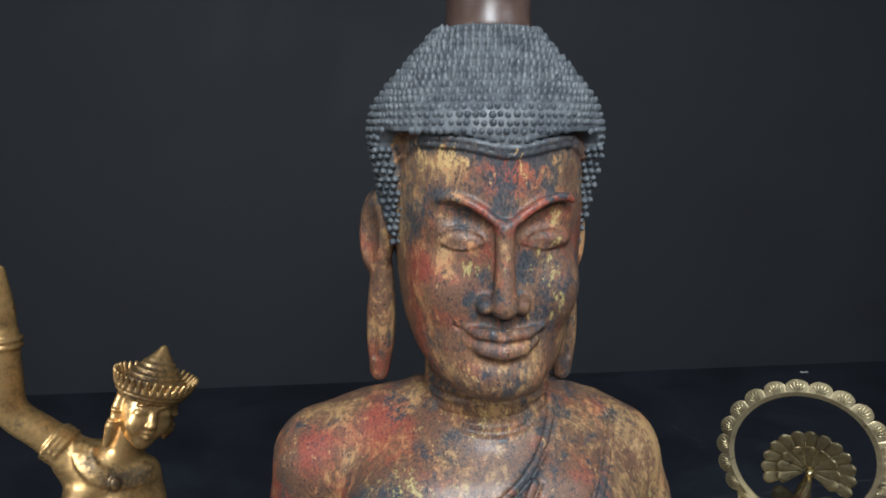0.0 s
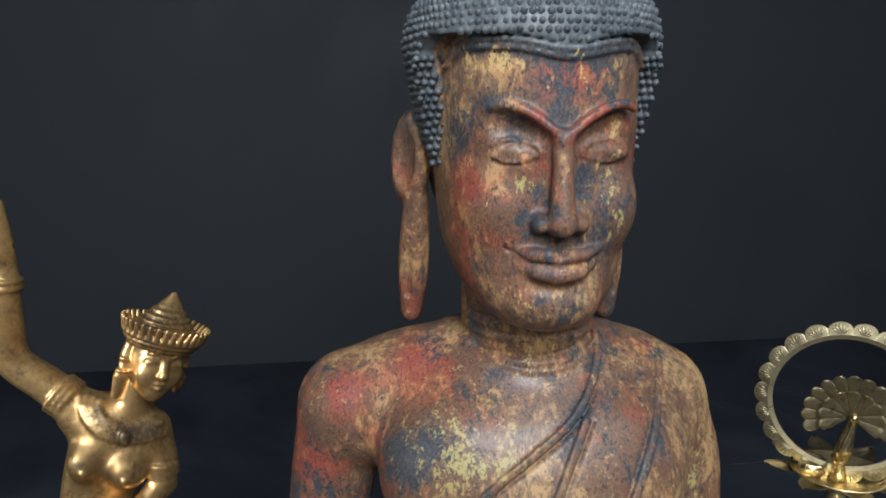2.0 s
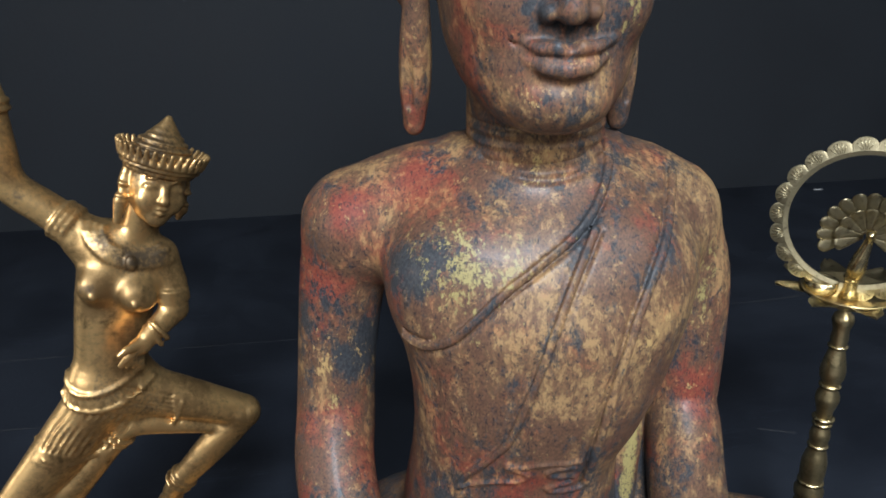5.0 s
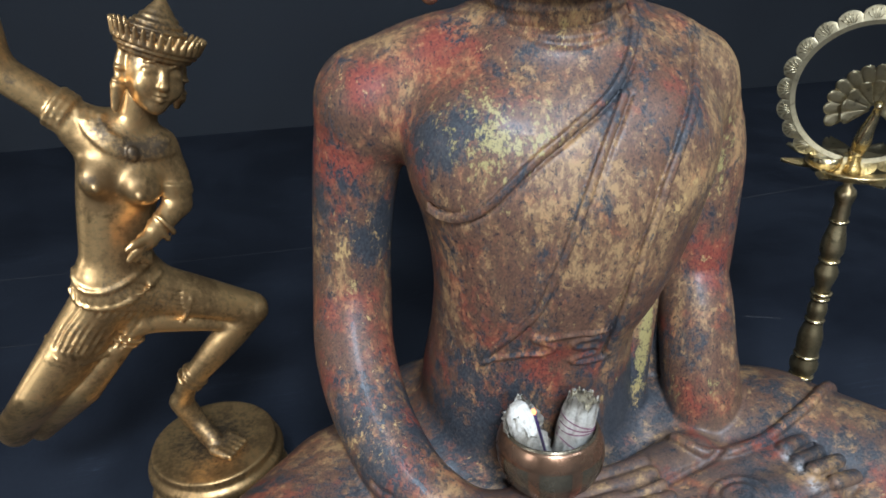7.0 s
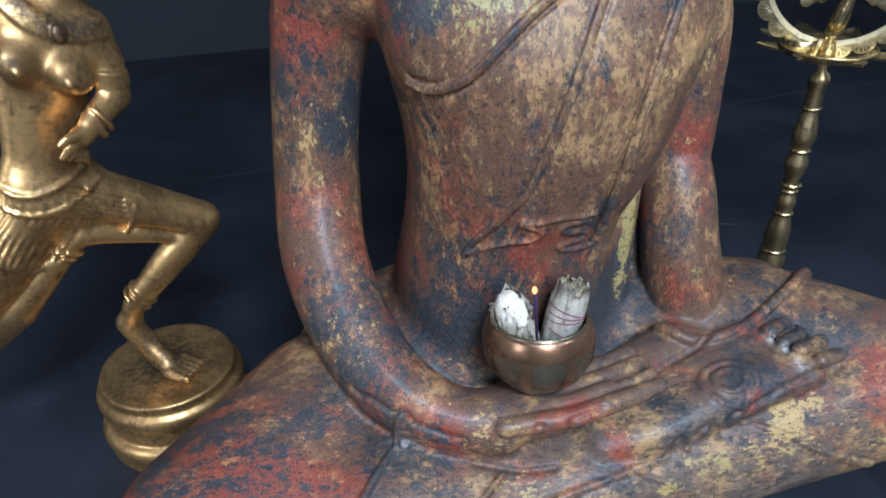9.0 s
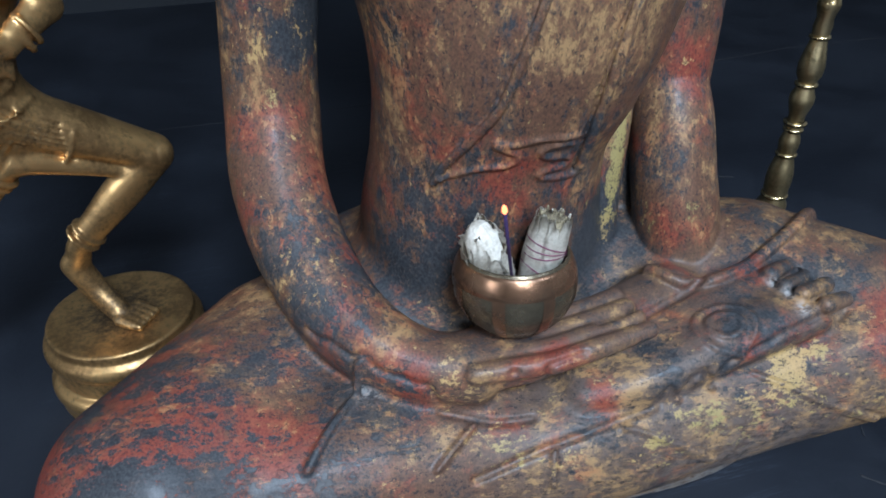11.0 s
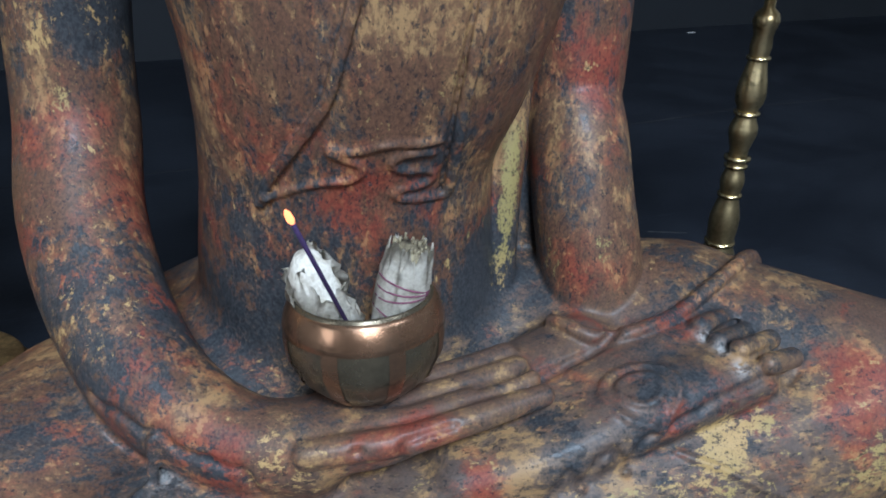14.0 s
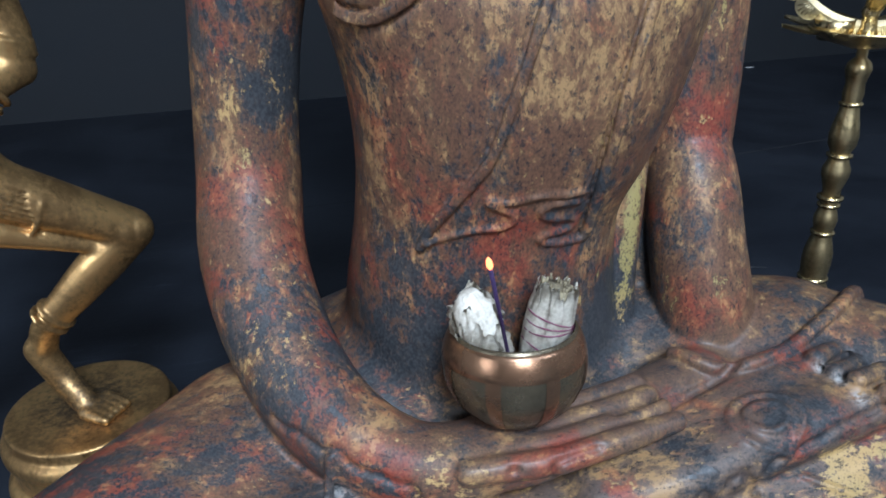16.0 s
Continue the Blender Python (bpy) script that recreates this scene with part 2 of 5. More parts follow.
def tube(points, radii, sides=10, bm=None, flat=1.0, up=(0, 0, 1)):
    """A round or flattened rod along points."""
    bm = bm or bmesh.new()
    pts = [Vector(p) for p in points]
    radii = radii if isinstance(radii, (list, tuple)) else [radii] * len(pts)
    rings = []
    for i, p in enumerate(pts):
        along = (pts[min(i + 1, len(pts) - 1)] - pts[max(i - 1, 0)]).normalized()
        side = along.cross(Vector(up))
        side = side.normalized() if side.length > 1e-4 else Vector((1, 0, 0))
        other = side.cross(along)
        rings.append([bm.verts.new(p + radii[i] * (math.cos(2 * math.pi * s / sides) * side + flat * math.sin(2 * math.pi * s / sides) * other)) for s in range(sides)])
    for a, b in zip(rings, rings[1:]):
        for i in range(sides):
            j = (i + 1) % sides
            bm.faces.new((a[i], a[j], b[j], b[i]))
    bm.faces.new(rings[0][::-1])
    bm.faces.new(rings[-1])
    return bm


class Clay:
    """A block of clay on a grid: signed distance, modelled with soft unions and cuts, then skinned."""

    def __init__(self, lo, hi, step):
        self.lo, self.step = np.array(lo, np.float32), step
        self.axes = [np.arange(a, b, step, dtype=np.float32) for a, b in zip(lo, hi)]
        self.f = np.full([len(a) for a in self.axes], 0.05, np.float32)

    def window(self, lo, hi):
        cut = []
        for a, l, h in zip(self.axes, lo, hi):
            i, j = np.searchsorted(a, (l, h))
            cut.append(slice(max(0, i - 1), min(len(a), j + 1)))
        x, y, z = (a[c] for a, c in zip(self.axes, cut))
        return tuple(cut), x[:, None, None], y[None, :, None], z[None, None, :]

    def add(self, shape, k=0.01):
        fn, lo, hi = shape
        cut, x, y, z = self.window([v - 2 * k - 0.004 for v in lo], [v + 2 * k + 0.004 for v in hi])
        a, b = self.f[cut], fn(x, y, z)
        h = np.maximum(k - np.abs(a - b), 0) / k
        self.f[cut] = np.minimum(a, b) - h * h * k * 0.25

    def cut(self, shape, k=0.004):
        fn, lo, hi = shape
        cut, x, y, z = self.window([v - 2 * k - 0.004 for v in lo], [v + 2 * k + 0.004 for v in hi])
        a, b = self.f[cut], -fn(x, y, z)
        h = np.maximum(k - np.abs(a - b), 0) / k
        self.f[cut] = np.maximum(a, b) + h * h * k * 0.25

    def front(self, x, z):
        """The depth at which the clay is met from the front at (x, z)."""
        i, j = (int(round((v - l) / self.step)) for v, l in ((x, self.lo[0]), (z, self.lo[2])))
        column = self.f[i, :, j]
        n = int(np.argmax(column < 0))
        back = column[n - 1] / (column[n - 1] - column[n]) - 1 if n else 0
        return float(self.axes[1][n] + back * self.step)

    def top(self, x, y, under=9.0):
        """The height at which the clay is met from above at (x, y), below a given height."""
        i, j = (int(round((v - l) / self.step)) for v, l in ((x, self.lo[0]), (y, self.lo[1])))
        heights = self.axes[2][self.axes[2] < under][::-1]
        column = self.f[i, j, :len(heights)][::-1]
        if column.min() >= 0:
            return None
        n = int(np.argmax(column < 0))
        back = column[n - 1] / (column[n - 1] - column[n]) - 1 if n else 0
        return float(heights[n] - back * self.step)

    def on_front(self, pairs, lift=0.0):
        return [(x, self.front(x, z) - lift, z) for x, z in pairs if self.front(x, z) > self.lo[1] + 0.01]

    def on_top(self, pairs, lift=0.0, under=0.325):
        return [(x, y, self.top(x, y, under) + lift) for x, y in pairs if self.top(x, y, under) is not None]

    def skin(self):
        """Vertices and quads of the surface (naive surface nets)."""
        f = self.f
        s = f < 0
        n = [v - 1 for v in f.shape]
        total = np.zeros(n, np.int8)
        corners = [(i, j, k) for i in (0, 1) for j in (0, 1) for k in (0, 1)]
        for c in corners:
            total += s[c[0]:c[0] + n[0], c[1]:c[1] + n[1], c[2]:c[2] + n[2]]
        cells = np.argwhere((total > 0) & (total < 8))
        number = np.full(n, -1, np.int32)
        number[tuple(cells.T)] = np.arange(len(cells))
        place, count = np.zeros((len(cells), 3)), np.zeros((len(cells), 1))
        for a in corners:
            for axis in range(3):
                if a[axis]:
                    continue
                b = list(a)
                b[axis] = 1
                fa, fb = f[tuple((cells + a).T)], f[tuple((cells + b).T)]
                hit = (fa < 0) != (fb < 0)
                t = np.where(hit, fa / np.where(hit, fa - fb, 1), 0)
                p = np.array(a, float) + t[:, None] * (np.array(b, float) - a)
                place += p * hit[:, None]
                count += hit[:, None]
        verts = (cells + place / count) * self.step + self.lo
        quads = []
        for axis in range(3):
            u, v = (axis + 1) % 3, (axis + 2) % 3
            here, there = [slice(None)] * 3, [slice(None)] * 3
            here[axis], there[axis] = slice(0, -1), slice(1, None)
            flip = s[tuple(here)] != s[tuple(there)]
            inside = [slice(0, m) for m in n]
            inside[u], inside[v] = slice(1, n[u]), slice(1, n[v])
            edges = np.argwhere(flip[tuple(inside)])
            edges[:, u] += 1
            edges[:, v] += 1
            du, dv = np.zeros(3, int), np.zeros(3, int)
            du[u], dv[v] = 1, 1
            ring = np.stack([number[tuple((edges + o).T)] for o in (-du - dv, -dv, 0 * du, -du)], 1)
            inward = s[tuple(edges.T)]
            ring[~inward] = ring[~inward][:, ::-1]
            quads.append(ring)
        quads = np.concatenate(quads)
        return verts, quads[(quads >= 0).all(1)]


def capsule(a, b, ra, rb=None, squash=None):
    """A rod with round ends; squash: factors by which the axes are stretched first."""
    a, b = np.array(a, np.float32), np.array(b, np.float32)
    rb = ra if rb is None else rb
    q = np.array(squash or (1, 1, 1), np.float32)
    d = (b - a) * q
    length = max(float(d @ d), 1e-9)

    def fn(x, y, z):
        px, py, pz = (x - a[0]) * q[0], (y - a[1]) * q[1], (z - a[2]) * q[2]
        t = np.clip((px * d[0] + py * d[1] + pz * d[2]) / length, 0, 1)
        return (np.sqrt((px - t * d[0]) ** 2 + (py - t * d[1]) ** 2 + (pz - t * d[2]) ** 2) - (ra + (rb - ra) * t)) / q.max()

    r = max(ra, rb) / q
    return fn, np.minimum(a, b) - r, np.maximum(a, b) + r


def egg(c, r, turn=None):
    """An ellipsoid; turn: Euler degrees."""
    c, r = np.array(c, np.float32), np.array(r, np.float32)
    m = np.array(Euler([radians(v) for v in turn]).to_matrix().transposed(), np.float32) if turn else None

    def fn(x, y, z):
        p = [x - c[0], y - c[1], z - c[2]]
        if m is not None:
            p = [m[i, 0] * p[0] + m[i, 1] * p[1] + m[i, 2] * p[2] for i in range(3)]
        k0 = np.sqrt(sum((v / w) ** 2 for v, w in zip(p, r)))
        k1 = np.sqrt(sum((v / w ** 2) ** 2 for v, w in zip(p, r))) + 1e-6
        return k0 * (k0 - 1) / k1

    e = np.full(3, r.max()) if turn else r
    return fn, c - e, c + e


def fair(rows, each=8):
    """More rows between the given ones, on a curve that never overshoots."""
    p = np.array(rows, float)
    h = np.diff(p[:, 0])[:, None]
    d = np.diff(p, axis=0) / h
    m = np.concatenate([d[:1], np.where(d[:-1] * d[1:] > 0, 2 * d[:-1] * d[1:] / (d[:-1] + d[1:] + 1e-12), 0), d[-1:]])
    out = []
    for i in range(len(d)):
        for k in range(each):
            u = k / each
            out.append(p[i] * (1 + 2 * u) * (1 - u) ** 2 + p[i + 1] * u * u * (3 - 2 * u) + h[i] * (m[i] * u * (1 - u) ** 2 - m[i + 1] * u * u * (1 - u)))
    out.append(p[-1])
    return np.array(out, np.float32)


def loft(rows, power=2.3, ripple=None):
    """An upright body from rows of height, centre x, half width, front y, back y."""
    t = fair(rows)

    def fn(x, y, z):
        cx, w, f, b = (np.interp(z, t[:, 0], t[:, i]).astype(np.float32) for i in (1, 2, 3, 4))
        if ripple is not None:
            w, f = w + ripple(z), f - ripple(z)
        h = (b - f) / 2
        u = (np.abs((x - cx) / w) ** power + np.abs((y - (f + b) / 2) / h) ** power) ** (1 / power)
        d = (u - 1) * np.minimum(w, h)
        return np.maximum(d, np.maximum(t[0, 0] - z, z - t[-1, 0]))

    return fn, np.array([(t[:, 1] - t[:, 2]).min(), t[:, 3].min(), t[0, 0]]), np.array([(t[:, 1] + t[:, 2]).max(), t[:, 4].max(), t[-1, 0]])


def rods(clay, points, radii, k=0.01, squash=None, cut=False):
    """A chain of rods through points, joined first and then blended in."""
    radii = radii if isinstance(radii, (list, tuple)) else [radii] * len(points)
    if len(points) < 2:
        return
    if len(points) > 3 and max(radii) > 0.016:
        points, radii = rounded(points, radii)
    links = [capsule(a, b, ra, rb, squash) for (a, b), (ra, rb) in zip(zip(points, points[1:]), zip(radii, radii[1:]))]
    size = 48 if max(radii) > 0.016 else 8
    for i in range(0, len(links), size):
        group = links[i:i + size]
        lo, hi = np.min([g[1] for g in group], 0), np.max([g[2] for g in group], 0)
        swell = 0.0 if cut else 0.12 * k

        def fn(x, y, z, group=group):
            return np.minimum.reduce([g[0](x, y, z) for g in group]) - swell

        (clay.cut if cut else clay.add)((fn, lo, hi), k)


def rounded(points, radii, each=4):
    """A Catmull-Rom line through points, with radii."""
    p = np.column_stack([np.array(points, float), np.array(radii, float)])
    p = np.concatenate([[2 * p[0] - p[1]], p, [2 * p[-1] - p[-2]]])
    out = []
    for a, b, c, d in zip(p, p[1:], p[2:], p[3:]):
        for i in range(each):
            t = i / each
            out.append(0.5 * (2 * b + (c - a) * t + (2 * a - 5 * b + 4 * c - d) * t * t + (3 * b - a - 3 * c + d) * t ** 3))
    out.append(p[-2])
    return [tuple(float(v) for v in q[:3]) for q in out], [float(q[3]) for q in out]


def mesh_from(name, verts, faces, material):
    data = bpy.data.meshes.new(name)
    data.from_pydata([tuple(v) for v in verts], [], [tuple(f) for f in faces])
    data.polygons.foreach_set("use_smooth", [True] * len(data.polygons))
    data.materials.append(material)
    data.update()
    return data


def layer(data, name, values):
    data.attributes.new(name, "FLOAT", "POINT").data.foreach_set("value", np.asarray(values, np.float32))


def spots(verts, rows):
    """Soft round weights: rows of x, y, z, radius, amount."""
    out = np.zeros(len(verts))
    for x, y, z, r, amount in rows:
        out += amount * np.exp(-((verts - (x, y, z)) ** 2).sum(1) / (r * r))
    return out

# ---- the room ----
def box(lo, hi, bevel=0.0):
    bm = bmesh.new()
    bmesh.ops.create_cube(bm, size=1, matrix=Matrix.LocRotScale([(a + b) / 2 for a, b in zip(lo, hi)], None, [b - a for a, b in zip(lo, hi)]))
    if bevel:
        bmesh.ops.bevel(bm, geom=list(bm.edges), offset=bevel, segments=2, affect="EDGES")
    return bm


ROOM = pose(0.18, 2.96, 0, 0, 0, 6.5)
floor = tagged(part("floor", box((-3.6, -6.2, -0.1), (3.6, 0.2, 0)), FLOOR, smooth=False), "black painted stage floor with faint chalky scuffs", "floor", kind="structure")
wall_north = tagged(part("wall_north", box((-3.6, 0, 0), (3.6, 0.15, 2.8)), WALL, smooth=False), "dark charcoal painted back wall", "wall", kind="structure")
# the remaining walls and the ceiling stay unseen, kept pale to bounce fill light
wall_south = tagged(part("wall_south", box((-3.6, -6.2, 0), (3.6, -6.05, 2.8)), PLASTER, smooth=False), "unseen plastered wall, pale to bounce light", "wall", kind="structure")
wall_west = tagged(part("wall_west", box((-3.6, -6.05, 0), (-3.45, 0, 2.8)), PLASTER, smooth=False), "unseen plastered wall, pale to bounce light", "wall", kind="structure")
wall_east = tagged(part("wall_east", box((3.45, -6.05, 0), (3.6, 0, 2.8)), PLASTER, smooth=False), "unseen plastered wall, pale to bounce light", "wall", kind="structure")
ceiling = tagged(part("ceiling", box((-3.6, -6.2, 2.8), (3.6, 0.2, 2.9)), CEILING, smooth=False), "unseen plain ceiling, pale to bounce light", "ceiling", kind="structure")
for ob in (floor, wall_north, wall_south, wall_west, wall_east, ceiling):
    ob.matrix_world = ROOM


def scuff(points, width):
    """A thin chalky line lying on the floor."""
    rnd = random.Random(len(points) + int(1000 * points[0][0]))
    bm = bmesh.new()
    rows = []
    for a, b in zip(points, points[1:]):
        for i in range(12):
            p = Vector((*a, 0.0)).lerp(Vector((*b, 0.0)), i / 12)
            w = width * rnd.uniform(0.25, 1.0)
            rows.append([bm.verts.new((p.x, p.y - w / 2, 0.0006)), bm.verts.new((p.x, p.y, 0.0012)), bm.verts.new((p.x, p.y + w / 2, 0.0006))])
    for p, q in zip(rows, rows[1:]):
        for k in (0, 1):
            bm.faces.new((p[k], q[k], q[k + 1], p[k + 1]))
    return tagged(part("floor_scuff", bm, CHALK), "faint grey chalky line scuffed on the floor", "scuff mark", group="scuffs on the floor", kind="structure")


scuff([(-1.9, 1.64), (-1.1, 1.735), (-0.4, 1.806), (0.4, 1.90)], 0.006)
scuff([(0.45, 1.905), (0.9, 1.965), (1.26, 2.05), (1.7, 2.09)], 0.007)
scuff([(-1.5, 1.36), (-1.0, 1.42), (-0.75, 1.43)], 0.006)
scuff([(0.80, 2.62), (0.83, 2.45), (0.90, 2.29)], 0.012)
scuff([(1.25, 1.42), (1.40, 1.36), (1.5, 1.30)], 0.006)
scuff([(0.62, 1.35), (0.70, 1.33)], 0.008)
tag = part("paper_tag", box((-0.018, -0.006, 0), (0.018, 0.006, 0.002)), TAG)
tag.matrix_world = pose(1.58, 3.02, 0.001, 0, 0, 5)
tagged(tag, "tiny white paper tag lying on the black floor", "tag")
scuff([(0.47, 0.60), (0.50, 0.575)], 0.006)
scuff([(0.515, 0.655), (0.53, 0.69)], 0.005)

# ---- the large seated statue ----
def statue_body():
    clay = Clay((-0.56, 0.47, -0.01), (0.66, 1.04, 0.80), 0.0025)
    # trunk
    clay.add(loft([(0.20, 0.03, 0.150, 0.70, 0.95), (0.25, 0.03, 0.145, 0.70, 0.94), (0.29, 0.03, 0.139, 0.70, 0.93), (0.33, 0.029, 0.133, 0.70, 0.92), (0.37, 0.030, 0.127, 0.697, 0.91), (0.40, 0.032, 0.124, 0.695, 0.90),
                   (0.46, 0.045, 0.132, 0.678, 0.90), (0.53, 0.055, 0.147, 0.664, 0.92), (0.59, 0.057, 0.162, 0.661, 0.93), (0.65, 0.057, 0.172, 0.677, 0.93),
                   (0.70, 0.055, 0.155, 0.707, 0.925), (0.735, 0.055, 0.115, 0.742, 0.91), (0.76, 0.055, 0.08, 0.765, 0.90)], 2.25), 0.02)
    rods(clay, [(-0.142, 0.838, 0.672), (-0.06, 0.838, 0.697), (0.055, 0.835, 0.70), (0.15, 0.845, 0.695), (0.205, 0.852, 0.672)], [0.060, 0.064, 0.07, 0.064, 0.060], 0.03)
    # breast
    clay.add(egg((-0.030, 0.742, 0.635), (0.065, 0.044, 0.070)), 0.04)
    clay.add(egg((0.120, 0.748, 0.635), (0.062, 0.043, 0.070)), 0.04)
    # neck
    clay.add(loft([(0.69, 0.055, 0.105, 0.722, 0.90), (0.725, 0.055, 0.090, 0.740, 0.895), (0.750, 0.056, 0.080, 0.747, 0.892), (0.762, 0.056, 0.064, 0.758, 0.88), (0.79, 0.056, 0.054, 0.772, 0.87)], 2.1), 0.03)
    # legs: thighs, shins, folded in front
    rods(clay, [(-0.05, 0.83, 0.145), (-0.20, 0.735, 0.150), (-0.325, 0.600, 0.148)], [0.125, 0.118, 0.106], 0.03)
    rods(clay, [(0.16, 0.83, 0.155), (0.34, 0.758, 0.178), (0.498, 0.660, 0.190)], [0.125, 0.118, 0.084], 0.03)
    rods(clay, [(-0.31, 0.597, 0.125), (-0.12, 0.622, 0.128), (0.10, 0.640, 0.120)], [0.103, 0.098, 0.085], 0.02)
    rods(clay, [(0.488, 0.648, 0.184), (0.30, 0.630, 0.163), (0.10, 0.613, 0.138), (-0.05, 0.614, 0.116)], [0.080, 0.073, 0.074, 0.072], 0.014)
    clay.add(egg((0.03, 0.80, 0.17), (0.20, 0.15, 0.09)), 0.04)
    clay.add(egg((0.04, 0.87, 0.165), (0.28, 0.125, 0.125)), 0.025)
    # foot on the thigh, sole up
    rods(clay, [(0.095, 0.604, 0.206), (0.165, 0.605, 0.222), (0.25, 0.620, 0.243), (0.338, 0.635, 0.252)], [0.024, 0.030, 0.033, 0.030], 0.006, (1, 1, 1.2))
    rods(clay, [(0.10, 0.622, 0.206), (0.18, 0.640, 0.226), (0.26, 0.662, 0.246), (0.322, 0.678, 0.254)], [0.030, 0.033, 0.033, 0.028], 0.010, (1, 1, 1.2))
    # base
    clay.add(loft([(0.0, 0.06, 0.36, 0.615, 0.99), (0.05, 0.06, 0.37, 0.600, 1.00), (0.09, 0.06, 0.36, 0.61, 0.99)], 3.0), 0.012)
    # arms
    rods(clay, [(-0.147, 0.838, 0.672), (-0.168, 0.842, 0.60), (-0.182, 0.842, 0.50), (-0.187, 0.830, 0.43), (-0.187, 0.787, 0.37), (-0.166, 0.730, 0.312),
                (-0.128, 0.675, 0.268), (-0.075, 0.638, 0.244), (-0.02, 0.622, 0.240)], [0.058, 0.049, 0.046, 0.047, 0.047, 0.045, 0.041, 0.036, 0.033], 0.012)
    rods(clay, [(0.208, 0.852, 0.668), (0.238, 0.848, 0.60), (0.244, 0.845, 0.52), (0.243, 0.838, 0.45)], [0.058, 0.050, 0.048, 0.0465], 0.012)
    rods(clay, [(0.242, 0.830, 0.435), (0.243, 0.806, 0.40), (0.245, 0.786, 0.35), (0.250, 0.770, 0.30), (0.256, 0.757, 0.24)], [0.0435, 0.045, 0.0465, 0.048, 0.049], 0.003)
    # right hand across the lap
    clay.add(egg((0.020, 0.630, 0.250), (0.070, 0.042, 0.023), (0, 0, 4)), 0.012)
    for i, (y, start) in enumerate(((0.592, -0.02), (0.611, -0.01), (0.630, 0.03), (0.649, 0.05))):
        rods(clay, [(start, y + 0.004, 0.259), (0.055, y + 0.002, 0.263), (0.11, y + 0.013, 0.267), (0.160 - 0.005 * i, y + 0.026, 0.268)], [0.0105, 0.0108, 0.0102, 0.0085], 0.0025)
    # left hand below it
    rods(clay, [(0.22, 0.70, 0.245), (0.12, 0.66, 0.240)], [0.035, 0.03], 0.01, (1, 1, 1.3))
    # robe between trunk and left arm
    rods(clay, [(0.190, 0.82, 0.50), (0.178, 0.805, 0.45), (0.168, 0.790, 0.39), (0.163, 0.780, 0.32), (0.163, 0.772, 0.24)], [0.012, 0.016, 0.018, 0.018, 0.018], 0.004)
    clay.add(egg((0.200, 0.800, 0.246), (0.055, 0.050, 0.045)), 0.010)
    rods(clay, [(0.205, 0.86, 0.50), (0.205, 0.85, 0.36), (0.21, 0.84, 0.24)], [0.03, 0.035, 0.045], 0.01)

    # hems and folds on the chest: two cords with a groove on each side
    for pairs, r in ((HEM_LOW, 0.0025), (HEM_MID, 0.0024), (HEM_SIDE, 0.0026)):
        line = even([(x, clay.front(x, z), z) for x, z in smooth_line(pairs, 0.008)])
        for shift in (-0.0058, 0.0058):
            rods(clay, beside(line, shift, 0.0012), 0.0026, 0.002, cut=True)
        for shift in (-0.0022, 0.0022):
            rods(clay, beside(line, shift, 0.0022), r, 0.001)
    for pairs in SASH:
        rods(clay, clay.on_front(smooth_line(pairs, 0.007), 0.0002), 0.0027, 0.002)
    rods(clay, clay.on_front(smooth_line(COLLAR, 0.008), 0.0004), 0.0036, 0.004, cut=True)
    # hems and folds on the lap
    for pairs, r in LAP_RIDGES:
        rods(clay, clay.on_top(smooth_line(pairs, 0.008), 0.0035 if r > 0.005 else 0.0012), r, 0.002)
    for pairs in LAP_FRONT:
        line = clay.on_front(smooth_line(pairs, 0.008), 0.0006)
        rods(clay, beside(line, -0.0045, 0.0), 0.0018, 0.002, cut=True)
        rods(clay, line, 0.0028, 0.0015)
        rods(clay, beside(line, 0.0050, 0.0), 0.0018, 0.002)
    for pairs, r in LAP_CREASES:
        rods(clay, clay.on_top(smooth_line(pairs, 0.012), 0.0), r, 0.003, cut=True)
    rods(clay, clay.on_top([(0.485, 0.607), (0.498, 0.608), (0.513, 0.611), (0.526, 0.617)], 0.0), 0.0022, 0.001, cut=True)
    clay.cut(egg((0.015, 0.585, clay.top(0.015, 0.585, 0.325)), (0.006, 0.004, 0.004)), 0.001)
    # wheel on the sole, toes
    for r in (0.030, 0.017):
        ring = [(0.237 + r * math.cos(a), 0.613 + 0.85 * r * math.sin(a)) for a in [2 * math.pi * i / 20 for i in range(21)]]
        rods(clay, clay.on_top(ring, -0.0006), 0.0030, 0.002)
    for a, b in TOES:
        z = clay.top(*a, 0.325)
        clay.add(capsule((*a, z + 0.001), (*b, z - 0.006), 0.0094, 0.0088), 0.0012)
    for (a, b), (c, d) in zip(TOES, TOES[1:]):
        z = clay.top((a[0] + c[0]) / 2, (a[1] + c[1]) / 2, 0.325)
        clay.cut(capsule(((a[0] + c[0]) / 2 - 0.008, (a[1] + c[1]) / 2 - 0.004, z + 0.000), ((b[0] + d[0]) / 2 + 0.006, (b[1] + d[1]) / 2 + 0.003, z - 0.003), 0.0032), 0.0012)
    return clay


def smooth_line(pairs, step):
    """More points along a line through pairs, rounded at the corners."""
    p = np.array(pairs)
    run = np.concatenate([[0], np.cumsum(np.hypot(*np.diff(p, axis=0).T))])
    n = max(3, int(run[-1] / step))
    s = np.linspace(0, run[-1], n)
    q = np.stack([np.interp(s, run, p[:, i]) for i in (0, 1)], 1)
    for _ in range(2):
        q[1:-1] = (q[:-2] + 2 * q[1:-1] + q[2:]) / 4
    return [tuple(float(v) for v in row) for row in q]


